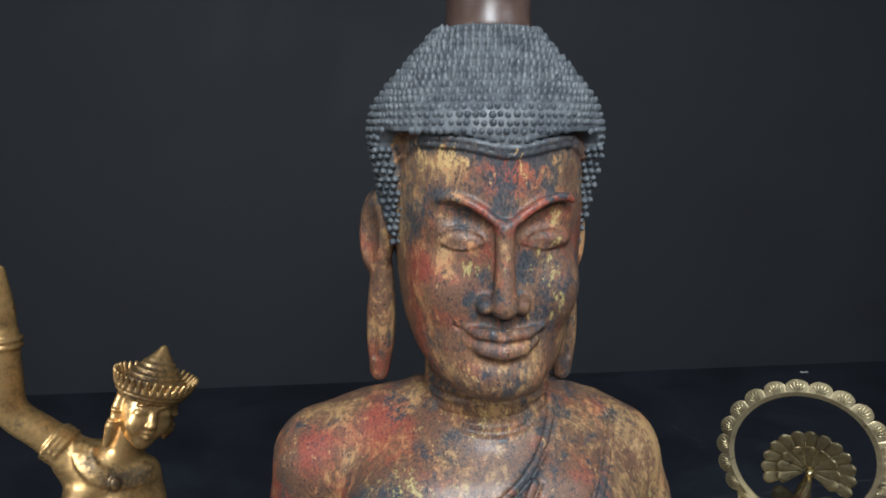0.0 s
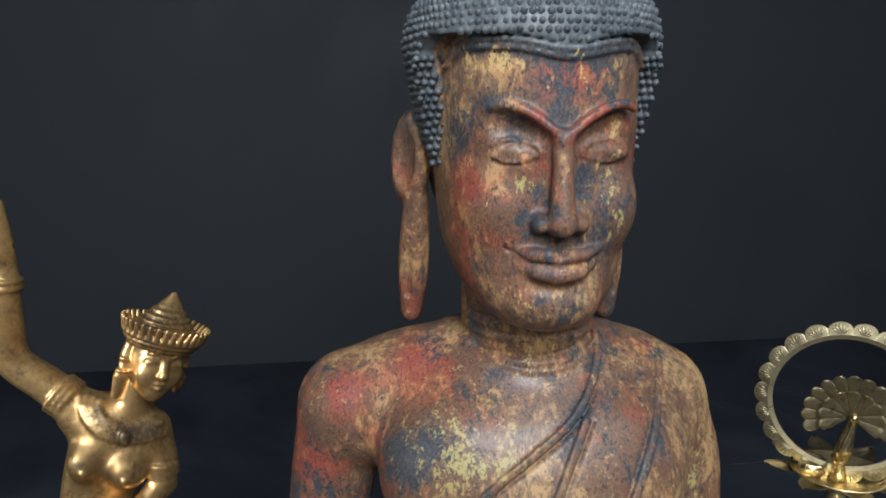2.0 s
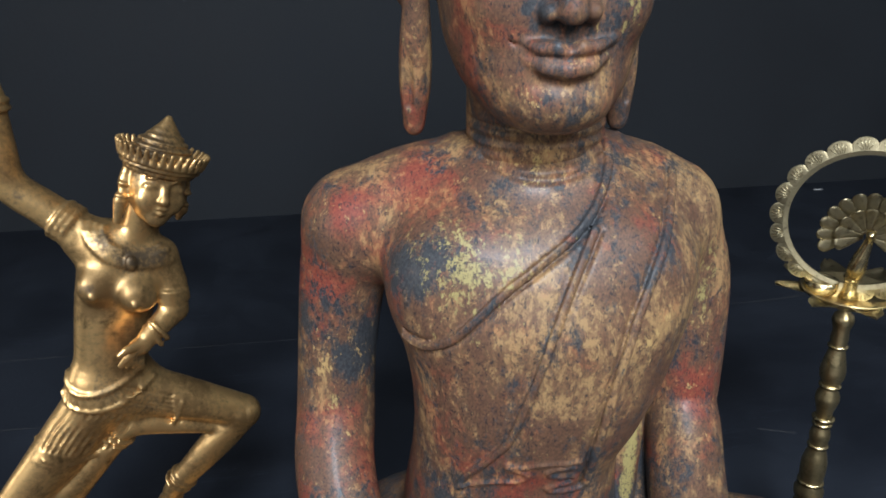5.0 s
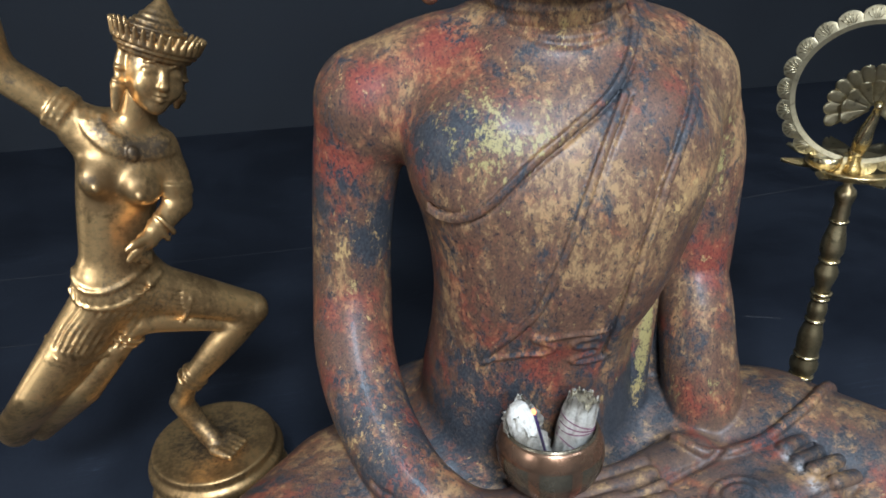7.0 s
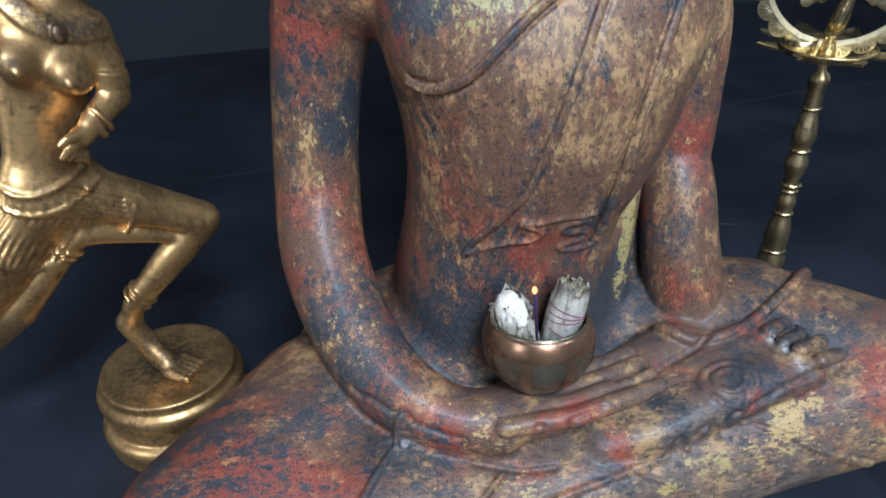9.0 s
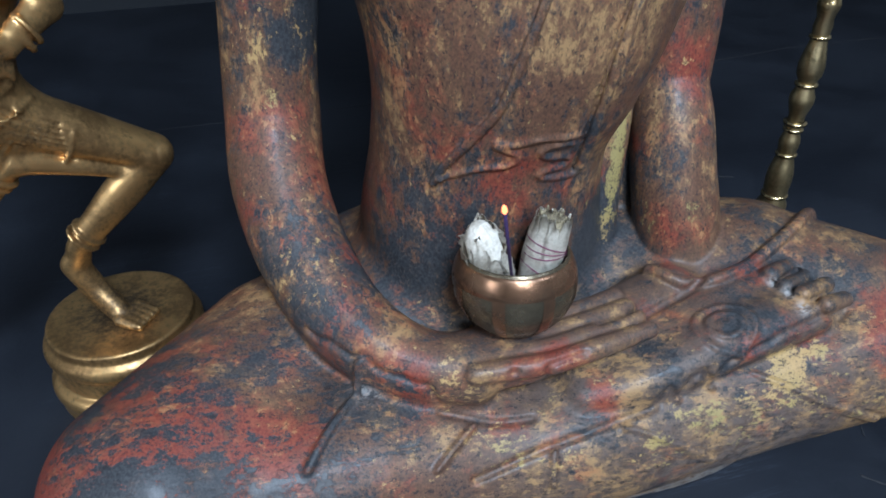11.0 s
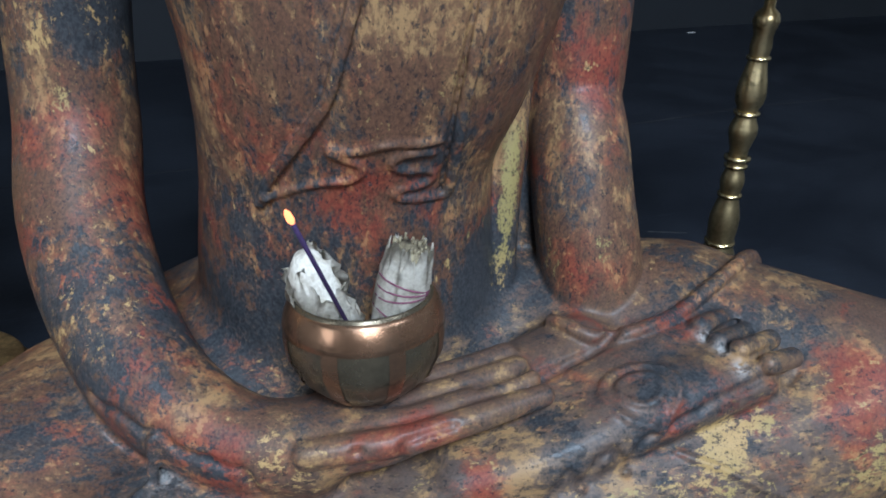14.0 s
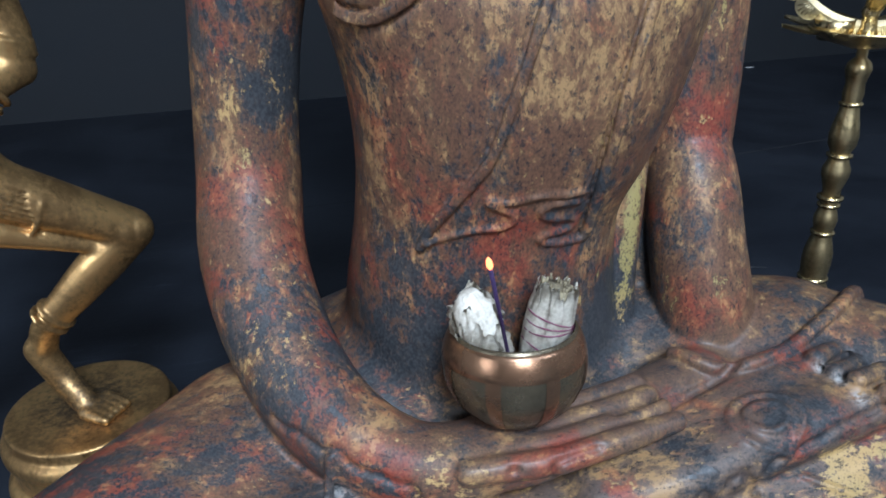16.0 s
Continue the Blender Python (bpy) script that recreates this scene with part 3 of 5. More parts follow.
def even(line):
    """The same line with its depth smoothed."""
    q = np.array(line)
    for _ in range(1):
        q[1:-1, 1] = (q[:-2, 1] + 2 * q[1:-1, 1] + q[2:, 1]) / 4
    return [tuple(float(v) for v in row) for row in q]


def beside(line, shift, lift):
    """A line on the chest moved sideways along the surface and outwards."""
    out = []
    for i, p in enumerate(line):
        a, b = line[max(0, i - 1)], line[min(len(line) - 1, i + 1)]
        along = Vector(b) - Vector(a)
        side = along.cross(Vector((0, -1, 0))).normalized()
        out.append(tuple(Vector(p) + side * shift + Vector((0, -lift, 0))))
    return out


HEM_LOW = [(0.124, 0.770), (0.121, 0.754), (0.109, 0.732), (0.090, 0.710), (0.070, 0.695), (0.043, 0.677), (0.012, 0.657), (-0.014, 0.634), (-0.043, 0.604), (-0.064, 0.590), (-0.080, 0.587), (-0.092, 0.594)]
HEM_MID = [(0.098, 0.706), (0.088, 0.688), (0.074, 0.663), (0.063, 0.637), (0.051, 0.607), (0.038, 0.565), (0.026, 0.528), (0.014, 0.488), (-0.003, 0.464), (-0.034, 0.422), (-0.040, 0.402)]
HEM_SIDE = [(0.199, 0.735), (0.194, 0.722), (0.183, 0.708), (0.165, 0.683), (0.149, 0.655), (0.134, 0.620), (0.121, 0.572), (0.112, 0.521), (0.106, 0.468), (0.102, 0.405)]
COLLAR = [(-0.006, 0.762), (0.004, 0.756), (0.022, 0.749), (0.047, 0.745), (0.077, 0.747), (0.100, 0.753), (0.112, 0.760)]
SASH = [[(0.013, 0.453), (0.019, 0.448), (0.036, 0.449), (0.057, 0.455), (0.074, 0.451), (0.091, 0.453)],
        [(0.013, 0.449), (0.023, 0.442), (0.035, 0.440), (0.039, 0.431), (0.030, 0.424), (0.008, 0.424), (-0.009, 0.420), (-0.035, 0.409)],
        [(0.087, 0.443), (0.061, 0.445), (0.052, 0.438), (0.060, 0.429), (0.087, 0.429), (0.093, 0.420), (0.077, 0.413), (0.055, 0.414), (0.056, 0.405), (0.077, 0.402), (0.100, 0.401)]]
TOES = [((0.314, 0.669), (0.345, 0.686)), ((0.322, 0.650), (0.356, 0.668)), ((0.330, 0.632), (0.370, 0.650)), ((0.348, 0.618), (0.379, 0.630))]
LAP_RIDGES = [([(0.196, 0.707), (0.210, 0.684), (0.232, 0.675), (0.258, 0.672), (0.294, 0.684), (0.329, 0.700), (0.372, 0.724), (0.440, 0.785)], 0.0068),
              ([(-0.125, 0.625), (-0.147, 0.598), (-0.166, 0.574), (-0.181, 0.552)], 0.0040), ([(-0.024, 0.580), (-0.044, 0.565), (-0.064, 0.550)], 0.0034), ([(0.052, 0.560), (0.047, 0.548), (0.047, 0.539)], 0.0030)]
LAP_FRONT = [[(0.261, 0.222), (0.293, 0.213), (0.331, 0.195), (0.368, 0.177), (0.414, 0.150)], [(0.123, 0.196), (0.147, 0.190), (0.179, 0.175), (0.217, 0.150)]]
LAP_CREASES = [([(-0.029, 0.546), (0.019, 0.556), (0.072, 0.562), (0.117, 0.567), (0.167, 0.574), (0.225, 0.582), (0.264, 0.590), (0.317, 0.603), (0.366, 0.616), (0.385, 0.628)], 0.0036),
               ([(-0.172, 0.660), (-0.151, 0.639), (-0.133, 0.628), (-0.108, 0.614), (-0.077, 0.600), (-0.045, 0.591), (-0.010, 0.583), (0.039, 0.582), (0.085, 0.592)], 0.0034),
               ([(0.110, 0.628), (0.16, 0.646), (0.20, 0.662), (0.24, 0.674)], 0.0045)]


def bust_height(y):
    """The hair's lower edge, from the brow past the temples to the nape."""
    return np.interp(y, [-0.20, -0.085, -0.070, -0.060, -0.045, -0.030, -0.012, 0.03, 0.10], [1.069, 1.071, 1.057, 0.995, 0.950, 0.955, 1.000, 0.92, 0.87])


def brow_dip(x):
    """How far the hair comes down in the middle of the brow."""
    return 0.010 * np.exp(-((x - 0.008) / 0.036) ** 2)


HAIR_ROWS = [(0.86, -0.008, 0.085, -0.06, 0.115), (0.95, -0.008, 0.103, -0.10, 0.128), (1.00, -0.008, 0.1125, -0.128, 0.134), (1.04, -0.008, 0.1200, -0.136, 0.138), (1.068, -0.008, 0.1245, -0.1385, 0.138),
             (1.09, -0.008, 0.1205, -0.134, 0.130), (1.11, -0.007, 0.108, -0.118, 0.116), (1.135, -0.006, 0.086, -0.089, 0.098), (1.16, -0.005, 0.065, -0.060, 0.080), (1.178, -0.004, 0.050, -0.038, 0.062)]
MID = 0.004


def statue_head():
    """The head in its own axes: x to its left, y back, z the true height."""
    clay = Clay((-0.165, -0.175, 0.742), (0.150, 0.16, 1.21), 0.0024)
    clay.add(loft([(0.800, 0, 0.032, -0.100, -0.02), (0.808, 0, 0.048, -0.114, 0.0), (0.825, -0.001, 0.066, -0.1225, 0.04), (0.85, -0.003, 0.0820, -0.124, 0.08), (0.89, -0.004, 0.0940, -0.123, 0.10),
                   (0.93, -0.004, 0.0985, -0.123, 0.11), (0.965, -0.004, 0.100, -0.128, 0.115), (1.00, -0.004, 0.1005, -0.134, 0.118), (1.05, -0.004, 0.100, -0.134, 0.12), (1.11, -0.004, 0.08, -0.10, 0.10)], 2.25), 0.01)
    clay.add(loft([(0.745, 0, 0.070, -0.044, 0.09), (0.775, 0, 0.073, -0.053, 0.09), (0.83, 0, 0.072, -0.058, 0.09)], 2.1), 0.012)
    for z, w in ((0.768, 0.0740), (0.780, 0.0740), (0.793, 0.0738)):
        rods(clay, [(w * math.sin(a), 0.020 - 0.075 * math.cos(a), z + 0.006 * (1 - math.cos(a))) for a in np.linspace(-1.5, 1.5, 15)], 0.0024, 0.004, cut=True)
    for s in (-1, 1):
        # hollow between brow and lid, hollow beside the nose, cheek
        clay.cut(egg((MID + s * 0.044, -0.1385, 0.9885), (0.036, 0.0225, 0.0170), (0, s * -12, s * 10)), 0.009)
        clay.cut(egg((MID + s * 0.0205, -0.1500, 0.955), (0.0095, 0.0235, 0.028)), 0.012)
        clay.add(egg((MID + s * 0.050, -0.084, 0.918), (0.028, 0.034, 0.036)), 0.022)
        # closed eye: the lid's bulge, its fold above and its edge below
        clay.add(egg((MID + s * 0.0425, -0.1020, 0.9690), (0.0240, 0.0180, 0.0092), (0, s * 2, s * 9)), 0.006)
        fold = [(0.0175, 0.9685), (0.0225, 0.9745), (0.031, 0.9790), (0.043, 0.9805), (0.054, 0.9785), (0.062, 0.9740)]
        rods(clay, clay.on_front([(MID + s * x, z) for x, z in fold], 0.0006), 0.0015, 0.0015)
        rods(clay, clay.on_front([(MID + s * x, z - 0.0034) for x, z in fold[1:]], 0.0004), 0.0012, 0.0015, cut=True)
        edge = [(0.0195, 0.9660), (0.028, 0.9625), (0.040, 0.9602), (0.051, 0.9612), (0.060, 0.9660)]
        rods(clay, clay.on_front([(MID + s * x, z) for x, z in edge], 0.0004), 0.0015, 0.002)
        rods(clay, clay.on_front([(MID + s * x, z - 0.0030) for x, z in edge], 0.0003), 0.0016, 0.002, cut=True)
        # brow: a ridge that overhangs the eye and meets its twin in a point on the nose
        brow = [(0.0, -0.1370, 0.9800), (0.010, -0.1375, 0.9890), (0.022, -0.1355, 0.9985), (0.036, -0.1315, 1.0065), (0.049, -0.1255, 1.0105), (0.059, -0.1195, 1.0100), (0.066, -0.1130, 1.0060)]
        rods(clay, [(MID + s * x, y, z) for x, y, z in brow], [0.0040, 0.0042, 0.0043, 0.0043, 0.0043, 0.0040, 0.0028], 0.0035)
        rods(clay, [(MID + s * x, y - 0.0035, z - 0.0075) for x, y, z in brow[1:-1]], [0.0012, 0.0022, 0.0028, 0.0026, 0.0018], 0.003, cut=True)
        # nostrils
        clay.add(egg((MID + s * 0.0178, -0.1270, 0.9065), (0.0084, 0.0140, 0.0092)), 0.006)
        clay.cut(egg((MID + s * 0.0125, -0.1390, 0.8955), (0.0055, 0.0075, 0.0040)), 0.003)
        rods(clay, [(MID + s * 0.0215, -0.1345, 0.9150), (MID + s * 0.0270, -0.1270, 0.9080), (MID + s * 0.0270, -0.1240, 0.8990)], 0.0012, 0.003, cut=True)
        e = -0.127 if s < 0 else 0.092
        # ear: rim, hollow, hanging lobe with its slit
        clay.add(egg((e, 0.016, 0.955), (0.016, 0.033, 0.052), (8, 0, s * -30)), 0.006)
        clay.cut(egg(((e + s * 0.011), 0.000, 0.954), (0.012, 0.021, 0.040), (8, 0, s * -30)), 0.003)
        rods(clay, [(e - s * 0.006, 0.010, 0.915), (e - s * 0.004, 0.020, 0.88), (e - s * 0.002, 0.030, 0.835), (e + s * 0.001, 0.040, 0.786)], [0.0150, 0.0190, 0.0205, 0.0140], 0.005, (1.25, 1.25, 1))
        rods(clay, [(e + s * 0.006, -0.006, 0.897), (e + s * 0.007, 0.008, 0.85), (e + s * 0.006, 0.022, 0.806)], [0.0040, 0.0072, 0.0055], 0.002, cut=True)
    # nose
    rods(clay, [(MID, -0.1330, 0.980), (MID, -0.1360, 0.952), (MID, -0.1385, 0.926), (MID, -0.1390, 0.9085)], [0.0080, 0.0084, 0.0102, 0.0124], 0.006)
    # mouth
    rods(clay, [(MID + x, y, z) for x, y, z in [(-0.041, -0.1135, 0.8825), (-0.025, -0.1255, 0.8782), (-0.009, -0.1318, 0.8785), (0, -0.1310, 0.8764), (0.009, -0.1318, 0.8785), (0.025, -0.1255, 0.8782), (0.041, -0.1135, 0.8825)]],
         [0.0020, 0.0054, 0.0064, 0.0060, 0.0064, 0.0054, 0.0020], 0.004)
    rods(clay, [(MID + x, y, z) for x, y, z in [(-0.033, -0.1170, 0.8690), (-0.018, -0.1260, 0.8625), (0, -0.1300, 0.8600), (0.018, -0.1260, 0.8625), (0.033, -0.1170, 0.8690)]], [0.0030, 0.0074, 0.0090, 0.0074, 0.0030], 0.005)
    rods(clay, [(MID + x, y, z) for x, y, z in [(-0.047, -0.1130, 0.8835), (-0.026, -0.1320, 0.8725), (0, -0.1390, 0.8695), (0.026, -0.1320, 0.8725), (0.047, -0.1130, 0.8835)]], 0.0017, 0.002, cut=True)
    rods(clay, [(MID + x, y, z) for x, y, z in [(-0.026, -0.1285, 0.8470), (0, -0.1355, 0.8450), (0.026, -0.1285, 0.8470)]], 0.0042, 0.010, cut=True)
    clay.cut(capsule((MID, -0.138, 0.893), (MID, -0.137, 0.883), 0.004, 0.005), 0.006)
    clay.add(egg((MID, -0.104, 0.829), (0.034, 0.022, 0.018)), 0.02)
    # hair cap
    fn, lo, hi = loft(HAIR_ROWS, 2.25)
    clay.add((lambda x, y, z: np.maximum(fn(x, y, z), (bust_height(y) - brow_dip(x) * (y < -0.03)).astype(np.float32) - z), lo, hi), 0.002)
    # rolled band under the hair, running down the temples
    for drop, r in ((0.003, 0.0030), (0.0095, 0.0024)):
        line = [(-0.004 + x, clay.front(-0.004 + x, 1.048) - 0.0012, 1.0685 - drop - float(brow_dip(-0.004 + x)) - 0.016 * max(0.0, abs(x) - 0.074) / 0.02) for x in np.linspace(-0.092, 0.092, 31)]
        rods(clay, line, r, 0.002)
    return clay


def hair_curls():
    """Rows of small pointed curls over the hair cap, as vertices and faces."""
    t = fair(HAIR_ROWS)
    verts, faces = [], []
    z, row = 0.955, 0
    while z < 1.177:
        x0, w, f, b = (float(np.interp(z, t[:, 0], t[:, i])) for i in (1, 2, 3, 4))
        z2 = z + 0.002
        w2 = float(np.interp(z2, t[:, 0], t[:, 2]))
        slope = math.atan2(w - w2, 0.002)
        h, c = (b - f) / 2, (f + b) / 2
        columns = int(math.pi * (w + h) / 0.0072)
        crown = min(1.0, max(0.0, (z - 1.085) / 0.05))
        for i in range(columns):
            a = 2 * math.pi * (i + 0.5 * (row % 2)) / columns + random.uniform(-0.008, 0.008)
            ca, sa = math.cos(a), math.sin(a)
            r = (abs(ca / w) ** 2.25 + abs(sa / h) ** 2.25) ** (-1 / 2.25)
            x, y = r * ca + x0, c + r * sa
            edge = bust_height(y) - brow_dip(x) * (y < -0.03)
            if z < edge + 0.0015 + random.uniform(-0.001, 0.001):
                continue
            out = Vector((ca / w * abs(ca / w), sa / h * abs(sa / h), 0)).normalized()
            out = (out * math.cos(slope) + Vector((0, 0, 1)) * max(0.0, math.sin(slope))).normalized()
            side = out.cross(Vector((0, 0, 1))).normalized()
            up = side.cross(out)
            p = Vector((x, y, z + random.uniform(-0.0008, 0.0008))) - 0.0010 * out
            size = 0.0037 * random.uniform(0.85, 1.12)
            tall = (0.0042 + 0.0026 * crown) * random.uniform(0.8, 1.2)
            lean = up * (0.0012 + 0.0030 * crown) * random.uniform(0.6, 1.3) + side * random.uniform(-0.0008, 0.0008)
            n = len(verts)
            for lift, grow in ((0, 1.0), (0.45, 0.84), (0.85, 0.46)):
                for s in range(7):
                    e = 2 * math.pi * s / 7
                    verts.append(p + out * tall * lift + lean * lift * lift + size * grow * (math.cos(e) * side + (1.0 + 0.55 * crown) * math.sin(e) * up))
            verts.append(p + out * tall + lean)
            for q in (0, 7):
                for s in range(7):
                    u = (s + 1) % 7
                    faces.append((n + q + s, n + q + u, n + q + 7 + u, n + q + 7 + s))
            for s in range(7):
                faces.append((n + 14 + s, n + 14 + (s + 1) % 7, n + 21))
        z += 0.0074 * (1.0 + 0.3 * crown) * max(0.55, math.cos(slope) if slope < 1.2 else 0.55)
        row += 1
    # curls on the front edge of the hair before the ears
    for s in (-1, 1):
        for j in range(14):
            z = 0.956 + 0.0074 * j
            y = float(np.interp(z, [0.950, 0.995, 1.057], [-0.045, -0.060, -0.070]))
            w = float(np.interp(z, t[:, 0], t[:, 2]))
            for i in range(3):
                p = Vector((-0.008 + s * (w - 0.0062 - 0.0070 * (i + 0.5 * (j % 2))), y + 0.001 - 0.002 * i, z + random.uniform(-0.001, 0.001)))
                n, size = len(verts), 0.0036 * random.uniform(0.88, 1.1)
                for lift, grow in ((0, 1.0), (0.0026, 0.84), (0.0050, 0.46)):
                    for q in range(7):
                        e = 2 * math.pi * q / 7
                        verts.append(p + Vector((size * grow * math.cos(e), -lift, size * grow * math.sin(e))))
                verts.append(p + Vector((0, -0.0058, 0)))
                for o in (0, 7):
                    for q in range(7):
                        u = (q + 1) % 7
                        faces.append((n + o + q, n + o + u, n + o + 7 + u, n + o + 7 + q))
                for q in range(7):
                    faces.append((n + 14 + q, n + 14 + (q + 1) % 7, n + 21))
    return np.array([tuple(v) for v in verts]), faces


def seated_statue():
    body = statue_body()
    verts, quads = body.skin()
    head, head_quads = statue_head().skin()
    curls, curl_faces = hair_curls()
    # finial base on the crown
    knob = lathe([(0, 0), (0.044, 0), (0.0475, 0.006), (0.0475, 0.014), (0.0455, 0.020), (0.0455, 0.05), (0.047, 0.056), (0.040, 0.075), (0.022, 0.10), (0, 0.125)], 40, (-0.003, 0.012, 1.168))
    knob.verts.index_update()
    knob_verts = np.array([tuple(v.co) for v in knob.verts])
    knob_faces = [tuple(v.index for v in f.verts) for f in knob.faces]
    knob.free()
    local = np.concatenate([head, curls, knob_verts])
    turn = np.array(HEAD_POSE)
    placed = local @ turn[:3, :3].T + turn[:3, 3]
    n0, n1, n2 = len(verts), len(verts) + len(head), len(verts) + len(head) + len(curls)
    faces = [tuple(q) for q in quads] + [tuple(q) for q in head_quads + n0] + [tuple(i + n1 for i in f) for f in curl_faces] + [tuple(i + n2 for i in f) for f in knob_faces]
    every = np.concatenate([verts, placed])
    data = mesh_from("seated_statue", every, faces, PAINT)
    data.materials.append(WOOD_KNOB)
    data.polygons.foreach_set("material_index", [0] * (len(faces) - len(knob_faces)) + [1] * len(knob_faces))
    # where the hair is bare dark metal
    hair = np.zeros(len(every))
    shell = loft(HAIR_ROWS, 2.25)[0]
    x, y, z = head.T
    hair[n0:n1] = (z > bust_height(y) - np.where(y < -0.06, brow_dip(x) + 0.004, 0.001)) & (shell(x, y, z) < 0.006) & (shell(x, y, z) > -0.012)
    hair[n0:n1][(y < -0.085) & (z < 1.040)] = 0
    hair[n1:n2] = 1
    layer(data, "hair", hair)
    lap = np.clip((0.30 - every[:, 2]) / 0.05, 0, 1) * np.clip((0.80 - every[:, 1]) / 0.04, 0, 1)
    layer(data, "lap", lap)
    layer(data, "greying", lap * np.clip((every[:, 0] + 0.10) / 0.16, 0, 1))
    for name, rows in WEAR_AND_DARKS.items():
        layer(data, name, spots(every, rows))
    ob = new("seated_statue", data)
    return tagged(ob, "large seated statue in worn red and gold lacquer, dark curled hair", "statue")


HEAD_POSE = pose(0.052, 0.80, 0, 0, 0, 1)


def along(points, radius, amount):
    """Spots of one layer in a row along a line."""
    rows = []
    for p, q in zip(points, points[1:]):
        n = max(1, round(math.dist(p, q) / radius))
        rows += [(*[u + (v - u) * i / n for u, v in zip(p, q)], radius, amount) for i in range(n)]
    return rows


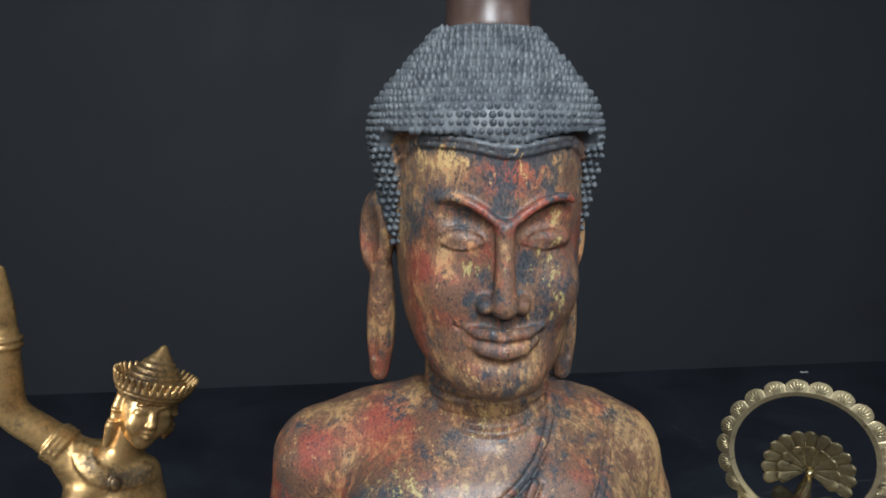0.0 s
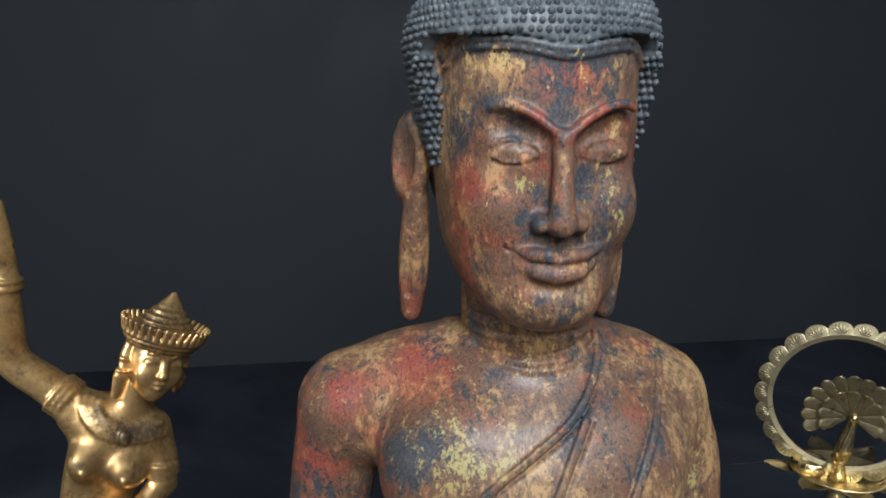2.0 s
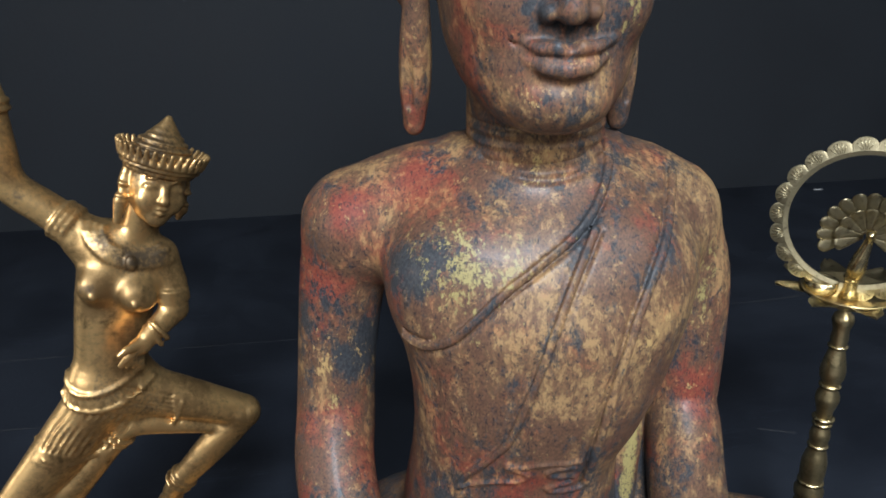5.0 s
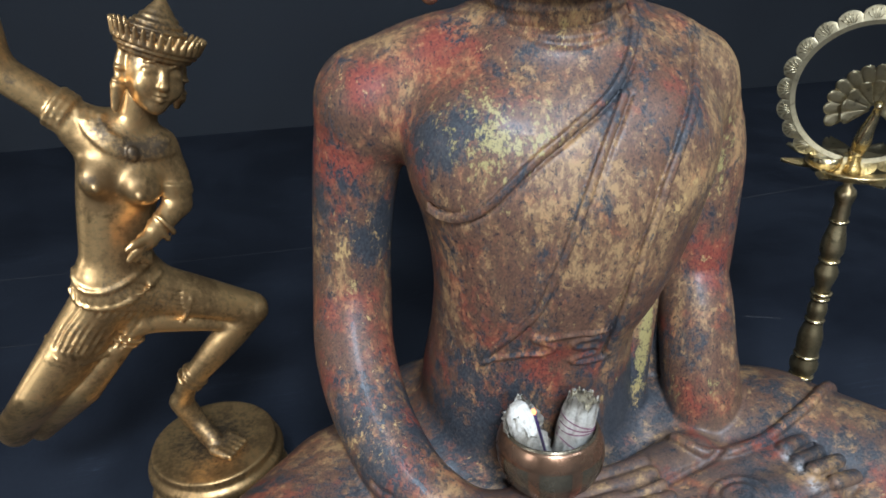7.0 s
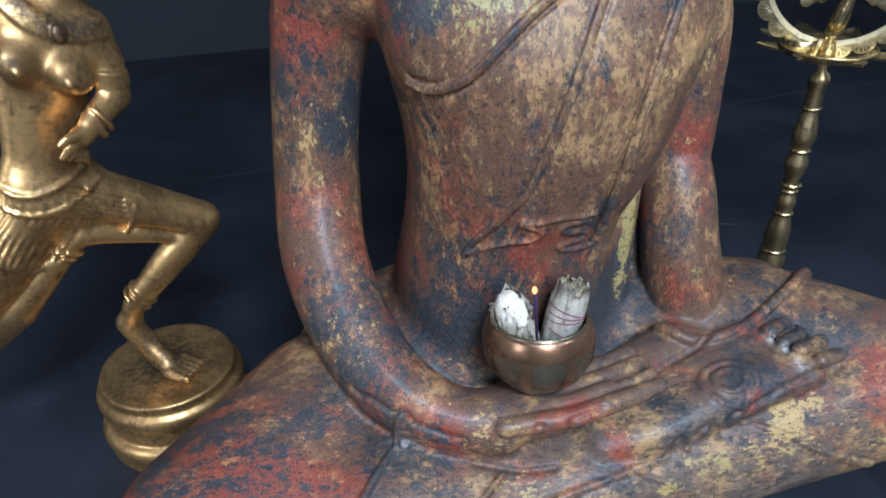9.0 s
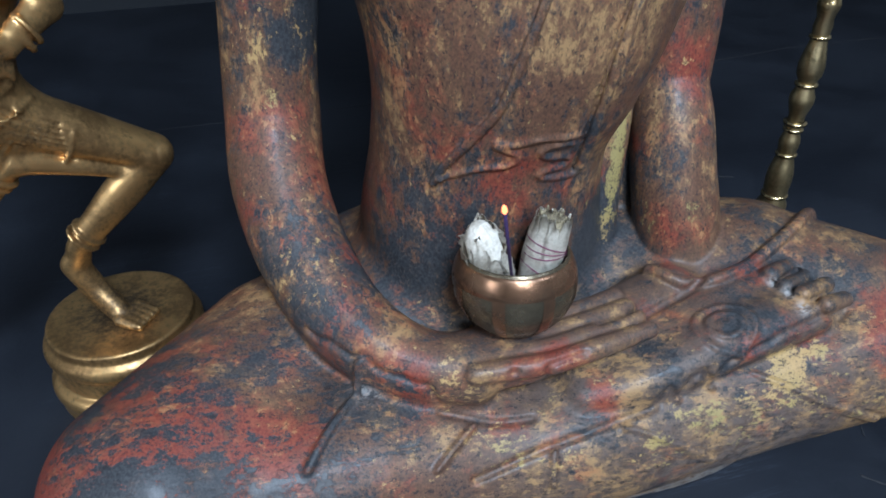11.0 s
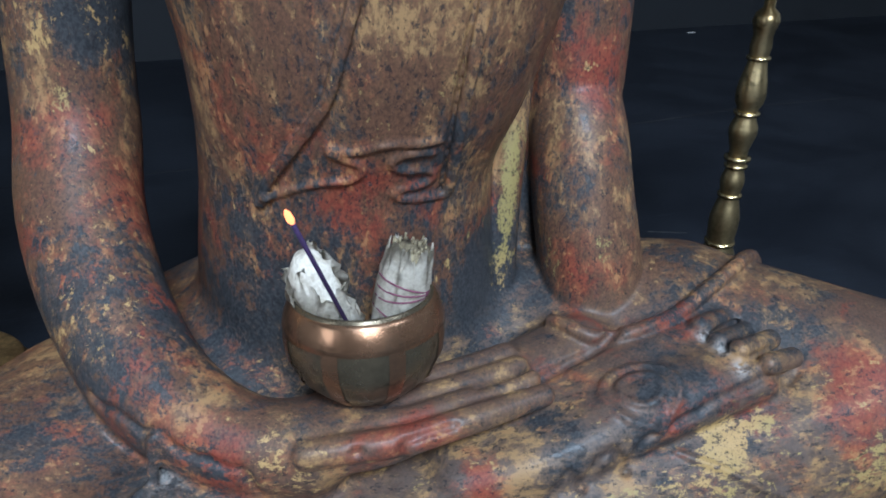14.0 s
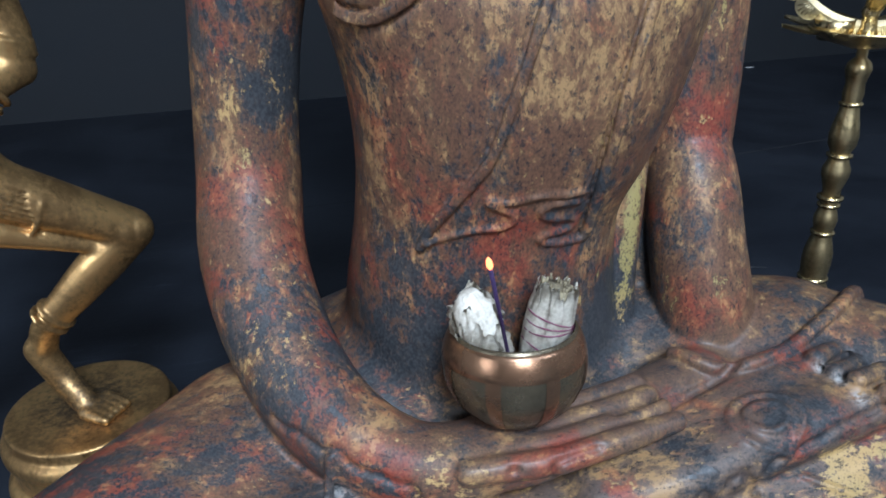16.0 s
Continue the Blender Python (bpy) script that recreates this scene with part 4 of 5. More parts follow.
WEAR_AND_DARKS = {
    "red": [(-0.16, 0.79, 0.62, 0.06, 0.08), (-0.18, 0.76, 0.40, 0.06, 0.08), (-0.05, 0.70, 0.52, 0.05, 0.06), (-0.12, 0.68, 0.28, 0.05, 0.08), (-0.075, 0.79, 0.735, 0.022, 0.16), (-0.150, 0.785, 0.70, 0.022, 0.20), (-0.20, 0.80, 0.62, 0.04, 0.14), (-0.35, 0.58, 0.20, 0.14, 0.16), (-0.42, 0.55, 0.15, 0.07, 0.20), (-0.20, 0.56, 0.24, 0.05, 0.14),
            (0.44, 0.60, 0.24, 0.06, 0.11), (0.48, 0.58, 0.20, 0.05, 0.10), (0.33, 0.60, 0.25, 0.03, 0.06), (-0.021, 0.698, 0.938, 0.017, 0.30), (0.425, 0.612, 0.252, 0.026, 0.15), (0.401, 0.58, 0.225, 0.026, 0.14), (0.106, 0.582, 0.221, 0.020, 0.22), (0.258, 0.59, 0.248, 0.015, 0.15), (-0.031, 0.72, 0.88, 0.04, 0.10), (0.078, 0.67, 1.036, 0.024, 0.20), (0.03, 0.68, 1.03, 0.03, 0.08), (0.01, 0.70, 0.91, 0.05, 0.07),
            (-0.06, 0.78, 0.74, 0.05, 0.10), (0.02, 0.70, 0.43, 0.05, 0.10), (-0.03, 0.705, 0.44, 0.02, 0.10), (0.03, 0.66, 0.55, 0.10, -0.06), (0.12, 0.68, 0.64, 0.06, -0.10), (0.24, 0.80, 0.47, 0.04, 0.18),
            (-0.13, 0.80, 0.36, 0.05, 0.10), (0.0, 0.57, 0.22, 0.06, 0.08), (0.07, 0.595, 0.27, 0.03, 0.09), (-0.09, 0.605, 0.25, 0.03, 0.18), (0.30, 0.68, 0.29, 0.03, 0.14), (-0.075, 0.83, 0.80, 0.03, 0.2), (-0.40, 0.56, 0.16, 0.05, 0.2)]
    + along([(0.124, 0.685, 1.006), (0.107, 0.675, 1.0085), (0.092, 0.668, 1.004), (0.078, 0.664, 0.996), (0.058, 0.662, 0.978)], 0.0065, 0.13) + along([(0.058, 0.662, 0.978), (0.036, 0.664, 0.996), (0.022, 0.668, 1.004)], 0.0065, 0.13),
    # dark spots in eye hollows, beside nose and lips, along hems, by the arms
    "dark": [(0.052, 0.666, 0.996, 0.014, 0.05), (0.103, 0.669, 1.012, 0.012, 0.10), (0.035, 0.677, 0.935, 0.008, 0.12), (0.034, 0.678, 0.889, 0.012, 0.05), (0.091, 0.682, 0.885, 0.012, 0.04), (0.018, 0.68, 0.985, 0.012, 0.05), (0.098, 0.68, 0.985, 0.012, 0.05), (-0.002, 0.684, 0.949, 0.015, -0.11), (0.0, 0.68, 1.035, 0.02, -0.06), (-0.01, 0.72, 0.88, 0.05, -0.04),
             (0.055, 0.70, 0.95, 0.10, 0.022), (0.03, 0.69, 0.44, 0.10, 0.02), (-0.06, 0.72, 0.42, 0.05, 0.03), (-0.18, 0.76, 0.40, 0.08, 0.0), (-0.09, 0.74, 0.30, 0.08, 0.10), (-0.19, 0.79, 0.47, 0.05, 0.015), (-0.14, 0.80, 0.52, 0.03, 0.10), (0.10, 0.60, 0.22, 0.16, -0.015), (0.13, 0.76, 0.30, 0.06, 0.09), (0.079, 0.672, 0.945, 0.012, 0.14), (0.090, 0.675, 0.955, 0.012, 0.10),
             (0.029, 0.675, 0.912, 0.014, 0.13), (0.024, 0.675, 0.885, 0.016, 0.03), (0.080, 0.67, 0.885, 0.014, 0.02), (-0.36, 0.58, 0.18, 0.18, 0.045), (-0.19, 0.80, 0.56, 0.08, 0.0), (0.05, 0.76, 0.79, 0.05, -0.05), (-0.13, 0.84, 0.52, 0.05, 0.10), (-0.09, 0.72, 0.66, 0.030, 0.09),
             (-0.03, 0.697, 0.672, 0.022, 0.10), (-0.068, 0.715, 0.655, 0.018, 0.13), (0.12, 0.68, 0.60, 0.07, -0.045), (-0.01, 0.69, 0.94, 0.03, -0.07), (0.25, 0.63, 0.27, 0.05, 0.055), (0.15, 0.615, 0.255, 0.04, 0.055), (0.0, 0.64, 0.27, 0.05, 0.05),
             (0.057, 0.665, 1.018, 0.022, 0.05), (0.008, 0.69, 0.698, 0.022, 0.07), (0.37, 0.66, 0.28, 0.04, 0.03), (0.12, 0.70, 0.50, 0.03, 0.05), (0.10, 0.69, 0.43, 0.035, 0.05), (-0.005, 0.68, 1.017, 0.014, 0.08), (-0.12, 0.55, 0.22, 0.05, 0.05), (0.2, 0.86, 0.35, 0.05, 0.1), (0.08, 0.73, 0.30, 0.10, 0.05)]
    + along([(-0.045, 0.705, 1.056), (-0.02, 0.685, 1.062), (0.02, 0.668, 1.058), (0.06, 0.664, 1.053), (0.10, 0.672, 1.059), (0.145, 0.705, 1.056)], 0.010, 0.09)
    + along([(0.112, 0.75, 0.74), (0.082, 0.70, 0.69), (0.062, 0.68, 0.65), (0.044, 0.67, 0.60)], 0.010, 0.055)
    + along([(0.09, 0.71, 0.71), (0.043, 0.69, 0.677), (-0.014, 0.667, 0.634), (-0.043, 0.67, 0.604), (-0.080, 0.69, 0.588)], 0.009, 0.045)
    + along([(0.04, 0.663, 0.57), (0.026, 0.665, 0.528), (0.010, 0.674, 0.488), (-0.034, 0.70, 0.422)], 0.009, 0.02)
    + along([(0.183, 0.75, 0.708), (0.152, 0.685, 0.66), (0.128, 0.67, 0.60), (0.112, 0.67, 0.52), (0.104, 0.685, 0.46)], 0.009, 0.025),
    "leaf": [(-0.18, 0.78, 0.50, 0.09, 0.05), (-0.15, 0.70, 0.32, 0.06, 0.05), (-0.34, 0.58, 0.2, 0.16, -0.10), (0.107, 0.683, 0.934, 0.017, 0.15), (0.112, 0.684, 0.905, 0.015, 0.13), (0.023, 0.677, 0.942, 0.011, 0.15), (0.037, 0.673, 0.833, 0.014, 0.12), (-0.021, 0.695, 1.042, 0.016, 0.11), (0.006, 0.675, 1.046, 0.014, 0.12), (-0.055, 0.72, 0.675, 0.035, 0.14), (-0.02, 0.69, 0.66, 0.035, 0.12), (0.02, 0.69, 0.70, 0.03, 0.07),
             (0.047, 0.745, 0.757, 0.022, 0.15), (0.215, 0.56, 0.20, 0.020, 0.15), (0.18, 0.56, 0.20, 0.018, 0.13), (0.26, 0.558, 0.20, 0.022, 0.13), (0.161, 0.541, 0.178, 0.018, 0.11), (0.141, 0.55, 0.188, 0.016, 0.12), (0.072, 0.549, 0.179, 0.013, 0.15), (0.43, 0.566, 0.198, 0.022, 0.15), (0.48, 0.575, 0.18, 0.02, 0.12), (0.298, 0.584, 0.222, 0.016, 0.14), (0.339, 0.593, 0.231, 0.014, 0.13), (0.31, 0.585, 0.22, 0.03, 0.11), (0.46, 0.55, 0.18, 0.05, 0.08), (-0.03, 0.60, 0.265, 0.035, 0.10), (-0.002, 0.69, 1.046, 0.016, 0.10), (0.075, 0.67, 1.045, 0.02, 0.06),
             (0.226, 0.775, 0.63, 0.035, 0.13), (0.235, 0.785, 0.58, 0.03, 0.12), (0.14, 0.68, 0.60, 0.02, 0.08), (0.245, 0.725, 0.33, 0.02, 0.10), (-0.17, 0.69, 0.30, 0.03, 0.07), (0.0, 0.57, 0.19, 0.03, 0.10)]
    + along([(0.174, 0.777, 0.43), (0.168, 0.766, 0.36), (0.164, 0.757, 0.32), (0.162, 0.748, 0.275)], 0.011, 0.13),
    "olive": [(0.12, 0.70, 0.92, 0.05, 0.35), (0.02, 0.68, 0.94, 0.02, 0.2), (-0.05, 0.70, 0.67, 0.06, 0.35), (0.170, 0.775, 0.35, 0.08, 0.4), (0.05, 0.67, 0.83, 0.03, 0.2), (0.23, 0.78, 0.60, 0.06, 0.3), (0.28, 0.53, 0.16, 0.15, 0.15), (0.047, 0.745, 0.757, 0.03, 0.2), (0.10, 0.70, 0.70, 0.03, 0.15)],
    "bare": [(-0.118, 0.628, 0.225, 0.014, 0.8), (0.314, 0.660, 0.274, 0.0065, 0.9), (0.317, 0.638, 0.275, 0.0065, 0.9), (0.322, 0.617, 0.271, 0.0065, 0.9), (0.26, 0.61, 0.02, 0.10, 0.6)],
}
seated_statue()

# ---- the bronze dancing statue ----
def dancer_head():
    """The head in its own axes: x to its left, y back, z up."""
    clay = Clay((-0.072, -0.075, -0.068), (0.072, 0.075, 0.092), 0.0016)
    clay.add(egg((0, 0.002, 0.006), (0.0305, 0.036, 0.036)), 0.01)
    clay.add(egg((0, -0.008, -0.016), (0.0235, 0.0265, 0.0265)), 0.016)
    clay.add(egg((0, -0.024, -0.035), (0.0085, 0.008, 0.007)), 0.010)
    for s in (-1, 1):
        clay.cut(egg((s * 0.0130, -0.0385, 0.0045), (0.0095, 0.0052, 0.0055)), 0.005)
        clay.add(egg((s * 0.0130, -0.0282, 0.0030), (0.0082, 0.0058, 0.0042)), 0.003)
        rods(clay, [(s * 0.0035, -0.0352, 0.0095), (s * 0.012, -0.0338, 0.0135), (s * 0.021, -0.0275, 0.0110)], [0.0008, 0.0010, 0.0008], 0.003)
        clay.add(egg((s * 0.0150, -0.0235, -0.012), (0.0095, 0.0095, 0.0105)), 0.010)
        clay.add(egg((s * 0.0040, -0.0352, -0.0110), (0.0030, 0.0040, 0.0026)), 0.002)
        rods(clay, [(s * 0.0300, 0.006, 0.016), (s * 0.0318, 0.004, -0.002), (s * 0.0310, 0.004, -0.018)], [0.0065, 0.0075, 0.0055], 0.003)
        drop = -0.048 if s < 0 else -0.034
        rods(clay, [(s * 0.0320, 0.002, -0.012), (s * 0.0335, 0.001, -0.024), (s * 0.0330, 0.002, drop)], [0.0050, 0.0078, 0.0040], 0.0015)
        for z in (-0.004, -0.018):
            clay.add(egg((s * 0.0335, 0.000, z), (0.0078, 0.0078, 0.0030)), 0.001)
    rods(clay, [(0, -0.0335, 0.0070), (0, -0.0372, -0.0030), (0, -0.0400, -0.0095)], [0.0028, 0.0032, 0.0044], 0.004)
    rods(clay, [(-0.0092, -0.0305, -0.0196), (-0.003, -0.0358, -0.0192), (0.003, -0.0358, -0.0192), (0.0092, -0.0305, -0.0196)], [0.0012, 0.0023, 0.0023, 0.0012], 0.002)
    rods(clay, [(-0.0075, -0.0310, -0.0232), (0, -0.0352, -0.0246), (0.0075, -0.0310, -0.0232)], [0.0014, 0.0030, 0.0014], 0.002)
    rods(clay, [(-0.0100, -0.0325, -0.0208), (0, -0.0385, -0.0216), (0.0100, -0.0325, -0.0208)], 0.0008, 0.001, cut=True)
    # crown: a cap that widens upwards, a rim of leaves bent outwards, a ringed cone
    clay.add(loft([(0.016, 0, 0.0345, -0.0375, 0.040), (0.023, 0, 0.0400, -0.0430, 0.045), (0.029, 0, 0.0430, -0.0455, 0.0475), (0.033, 0, 0.0430, -0.0455, 0.0475)], 2.0), 0.002)
    for z, r in ((0.0175, 0.0362), (0.0225, 0.0405), (0.0275, 0.0432)):
        rods(clay, [(r * math.cos(a), 0.001 + 1.06 * r * math.sin(a), z) for a in [2 * math.pi * i / 28 for i in range(29)]], 0.0024, 0.001)
    for i in range(34):
        a = 2 * math.pi * i / 34
        x, y = 0.0430 * math.cos(a), 0.0455 * math.sin(a)
        clay.add(capsule((x, 0.001 + y, 0.030), (1.13 * x, 0.001 + 1.13 * y, 0.0425), 0.0040, 0.0024), 0.001)
    for z, r in ((0.037, 0.0360), (0.043, 0.0320), (0.049, 0.0265), (0.055, 0.0205), (0.061, 0.0145), (0.067, 0.0090), (0.073, 0.0045)):
        clay.add(egg((0, 0.004, z), (r, r, 0.0050)), 0.001)
    clay.add(loft([(0.030, 0, 0.036, -0.032, 0.040), (0.052, 0, 0.021, -0.017, 0.025), (0.078, 0, 0.002, 0.002, 0.006)], 2.0), 0.001)
    return clay


def dancing_statue():
    clay = Clay((-0.76, 0.80, -0.005), (-0.27, 1.07, 0.93), 0.0025)
    y = 0.93
    # pedestal
    for r, a, b, e in ((0.104, 0.0, 0.028, 0.008), (0.108, 0.018, 0.052, 0.016), (0.096, 0.05, 0.08, 0.004), (0.103, 0.078, 0.108, 0.014), (0.094, 0.105, 0.122, 0.004)):
        def disc(px, py, pz, r=r, a=a, b=b, e=e):
            d, h = np.sqrt((px + 0.433) ** 2 + (py - 0.935) ** 2) - r + e, np.abs(pz - (a + b) / 2) - (b - a) / 2 + e
            return np.hypot(np.maximum(d, 0), np.maximum(h, 0)) + np.minimum(np.maximum(d, h), 0) - e
        clay.add((disc, (-0.433 - r, 0.935 - r, a), (-0.433 + r, 0.935 + r, b)), 0.004)
    # standing leg
    rods(clay, [(-0.480, y, 0.402), (-0.42, y + 0.005, 0.384), (-0.342, y + 0.01, 0.358)], [0.036, 0.029, 0.0215], 0.010)
    rods(clay, [(-0.340, y + 0.01, 0.352), (-0.385, y + 0.008, 0.305), (-0.452, y + 0.01, 0.230), (-0.464, y + 0.012, 0.207)], [0.0205, 0.0215, 0.0150, 0.0145], 0.006)
    clay.add(egg((-0.334, y + 0.008, 0.357), (0.015, 0.018, 0.016)), 0.01)
    rods(clay, [(-0.472, y + 0.012, 0.194), (-0.450, y + 0.000, 0.162), (-0.428, y - 0.014, 0.141)], [0.0165, 0.0150, 0.0130], 0.006)
    rods(clay, [(-0.446, y + 0.002, 0.142), (-0.424, y - 0.018, 0.134)], [0.012, 0.0125], 0.006, (1, 1, 1.3))
    for i in range(5):
        rods(clay, [(-0.424 + 0.004 * i, y - 0.030 + 0.007 * i, 0.133), (-0.408 + 0.004 * i, y - 0.040 + 0.008 * i, 0.130), (-0.399 + 0.004 * i, y - 0.044 + 0.008 * i, 0.1285)], [0.0085, 0.0064, 0.0052], 0.002)
    # kneeling leg: thigh, and the shin folded behind it
    rods(clay, [(-0.535, y, 0.385), (-0.605, y - 0.012, 0.300), (-0.698, y - 0.022, 0.196)], [0.040, 0.036, 0.025], 0.012)
    clay.add(egg((-0.703, y - 0.024, 0.190), (0.024, 0.024, 0.024)), 0.01)
    rods(clay, [(-0.672, y - 0.012, 0.180), (-0.600, y - 0.006, 0.236), (-0.505, y + 0.002, 0.338)], [0.018, 0.0225, 0.0145], 0.0015)
    rods(clay, [(-0.505, y - 0.004, 0.340), (-0.478, y - 0.010, 0.354), (-0.43, y - 0.006, 0.347), (-0.372, y, 0.336)], [0.016, 0.018, 0.013, 0.008], 0.004)
    # hips, waist, chest
    clay.add(egg((-0.508, y, 0.408), (0.060, 0.045, 0.042), (0, 12, 0)), 0.015)
    rods(clay, [(-0.508, y, 0.415), (-0.503, y, 0.46), (-0.486, y, 0.53), (-0.466, y, 0.58)], [0.050, 0.044, 0.046, 0.052], 0.02, (1, 1.25, 1))
    rods(clay, [(-0.507, y, 0.628), (-0.458, y, 0.614), (-0.420, y, 0.600)], [0.025, 0.034, 0.023], 0.02)
    for p in ((-0.484, y - 0.036, 0.576), (-0.434, y - 0.036, 0.564)):
        clay.add(egg(p, (0.0235, 0.024, 0.0235)), 0.014)
        clay.add(egg((p[0] + 0.004, p[1] - 0.024, p[2] - 0.005), (0.005, 0.004, 0.005)), 0.004)
    clay.cut(egg((-0.505, y - 0.050, 0.452), (0.004, 0.006, 0.005)), 0.004)
    # raised arm
    rods(clay, [(-0.507, y, 0.637), (-0.545, y, 0.668), (-0.583, y, 0.702), (-0.586, y, 0.75), (-0.579, y, 0.81)], [0.023, 0.0215, 0.0205, 0.0195, 0.0130], 0.008)
    rods(clay, [(-0.579, y, 0.81), (-0.579, y - 0.005, 0.845), (-0.574, y - 0.01, 0.900)], [0.013, 0.0165, 0.007], 0.006, (1, 1.5, 1))
    rods(clay, [(-0.588, y - 0.008, 0.835), (-0.592, y - 0.016, 0.862), (-0.588, y - 0.018, 0.876)], [0.007, 0.005, 0.004], 0.003)
    # bent arm
    rods(clay, [(-0.416, y, 0.602), (-0.403, y - 0.005, 0.567), (-0.402, y - 0.015, 0.534)], [0.022, 0.018, 0.016], 0.008)
    rods(clay, [(-0.402, y - 0.015, 0.532), (-0.427, y - 0.048, 0.509)], [0.016, 0.012], 0.006)
    clay.add(egg((-0.436, y - 0.058, 0.501), (0.014, 0.010, 0.011)), 0.006)
    for i in range(4):
        spread = 0.007 * i
        rods(clay, [(-0.436 - 0.002 * i, y - 0.060 + 0.004 * i, 0.500 - 0.003 * i), (-0.449 + 0.4 * spread, y - 0.068 + 0.004 * i, 0.491 - 0.005 * i), (-0.460 + spread, y - 0.068 + 0.004 * i, 0.479 - 0.003 * i)], [0.0068, 0.0056, 0.0036], 0.0015)
    rods(clay, [(-0.432, y - 0.060, 0.506), (-0.446, y - 0.074, 0.504), (-0.455, y - 0.077, 0.498)], [0.0062, 0.005, 0.0034], 0.002)
    # neck, head turned to its left
    rods(clay, [(-0.440, y, 0.622), (-0.420, y - 0.006, 0.668)], [0.022, 0.0195], 0.010)
    # jewellery: collar, armlets, bangles, anklets, belt cords
    for r, n in ((0.030, 0.0042), (0.038, 0.0042), (0.046, 0.0042), (0.053, 0.0034)):
        rods(clay, clay.on_front([(-0.436 + 1.15 * r * math.cos(a), 0.640 - 0.28 * r * 1.15 * math.cos(a) - 0.72 * r * math.sin(a)) for a in np.linspace(0.08, math.pi - 0.08, 13)], -0.001), n, 0.003)
    clay.add(egg((-0.434, clay.front(-0.434, 0.608) - 0.002, 0.608), (0.007, 0.006, 0.010)), 0.003)

    def band(centre, along, r, thick):
        along = Vector(along).normalized()
        u = along.orthogonal().normalized()
        v = along.cross(u)
        rods(clay, [Vector(centre) + r * (math.cos(a) * u + math.sin(a) * v) for a in [2 * math.pi * i / 14 for i in range(15)]], thick, 0.002)

    for k in (-0.006, 0.0, 0.006):
        band((-0.523 - k, y, 0.650 + 0.8 * k), (-0.78, 0, 0.62), 0.0240, 0.004)
        band((-0.403, y - 0.010, 0.552 + k), (0.05, 0.1, 1), 0.0185, 0.0030)
    for k in (-0.005, 0.004):
        band((-0.580, y, 0.800 + k), (0.05, 0, 1), 0.0165, 0.0035)
        band((-0.420 + k, y - 0.040, 0.511 + k), (-0.7, -0.6, -0.5), 0.0155, 0.003)
        band((-0.445 + k, y + 0.01, 0.240 + k), (0.67, 0, 0.74), 0.0190, 0.003)
        band((-0.517 + k, y - 0.001, 0.326 + 0.8 * k), (0.69, 0, 0.72), 0.0185, 0.003)
    for drop, r in ((0.0, 0.060), (0.024, 0.066)):
        rods(clay, clay.on_front([(-0.503 + r * math.cos(a), 0.458 - drop - 0.034 * math.sin(a) + 0.016 * math.cos(a)) for a in np.linspace(0.15, math.pi - 0.15, 15)], 0.0), 0.0036, 0.002)
    for i in range(12):
        a = 0.3 + 2.5 * i / 11
        x0, z0 = -0.503 + 0.062 * math.cos(a), 0.444 - 0.034 * math.sin(a) + 0.016 * math.cos(a)
        rods(clay, clay.on_front([(x0, z0), (x0, z0 - 0.014)], -0.001), 0.0022, 0.002)
    # pleats of the skirt
    for i in range(10):
        f = i / 9
        rods(clay, clay.on_front([(-0.555 + 0.085 * f, 0.395 - 0.012 * f), (-0.585 + 0.080 * f, 0.362 - 0.022 * f), (-0.603 + 0.075 * f, 0.335 - 0.022 * f)], 0.0), 0.0030, 0.0015, cut=True)
    rods(clay, clay.on_front([(-0.625, 0.335), (-0.60, 0.318), (-0.57, 0.305), (-0.545, 0.305)], 0.0), 0.0030, 0.002)
    for i in range(8):
        f = i / 7
        rods(clay, clay.on_front([(-0.474 + 0.004 * f, 0.428 - 0.052 * f), (-0.452 + 0.004 * f, 0.415 - 0.050 * f), (-0.424 + 0.002 * f, 0.404 - 0.048 * f)], 0.0), 0.0026, 0.0015, cut=True)
    rods(clay, clay.on_front([(-0.405, 0.410), (-0.410, 0.392), (-0.418, 0.372), (-0.430, 0.356)], 0.0), 0.0026, 0.002)
    verts, quads = clay.skin()
    head, head_quads = dancer_head().skin()
    turn = np.array(pose(-0.400, y - 0.008, 0.699, 2, 20, 35)) @ np.diag([1.08, 1.08, 1.10, 1.0])
    quads = np.concatenate([quads, head_quads + len(verts)])
    verts = np.concatenate([verts, head @ turn[:3, :3].T + turn[:3, 3]])
    # the figure is turned to its left: its right arm and knee come forward, its left knee goes back
    swing = np.clip((verts[:, 2] - 0.13) / 0.12, 0, 1)
    swing = 1 + 0.55 * (np.clip(verts[:, 0], -0.72, -0.33) + 0.415) * swing * swing * (3 - 2 * swing)
    pivot = np.array((-0.08, 0.08, 0.95))
    data = mesh_from("dancing_statue", pivot + (verts - pivot) * swing[:, None], quads, BRONZE)
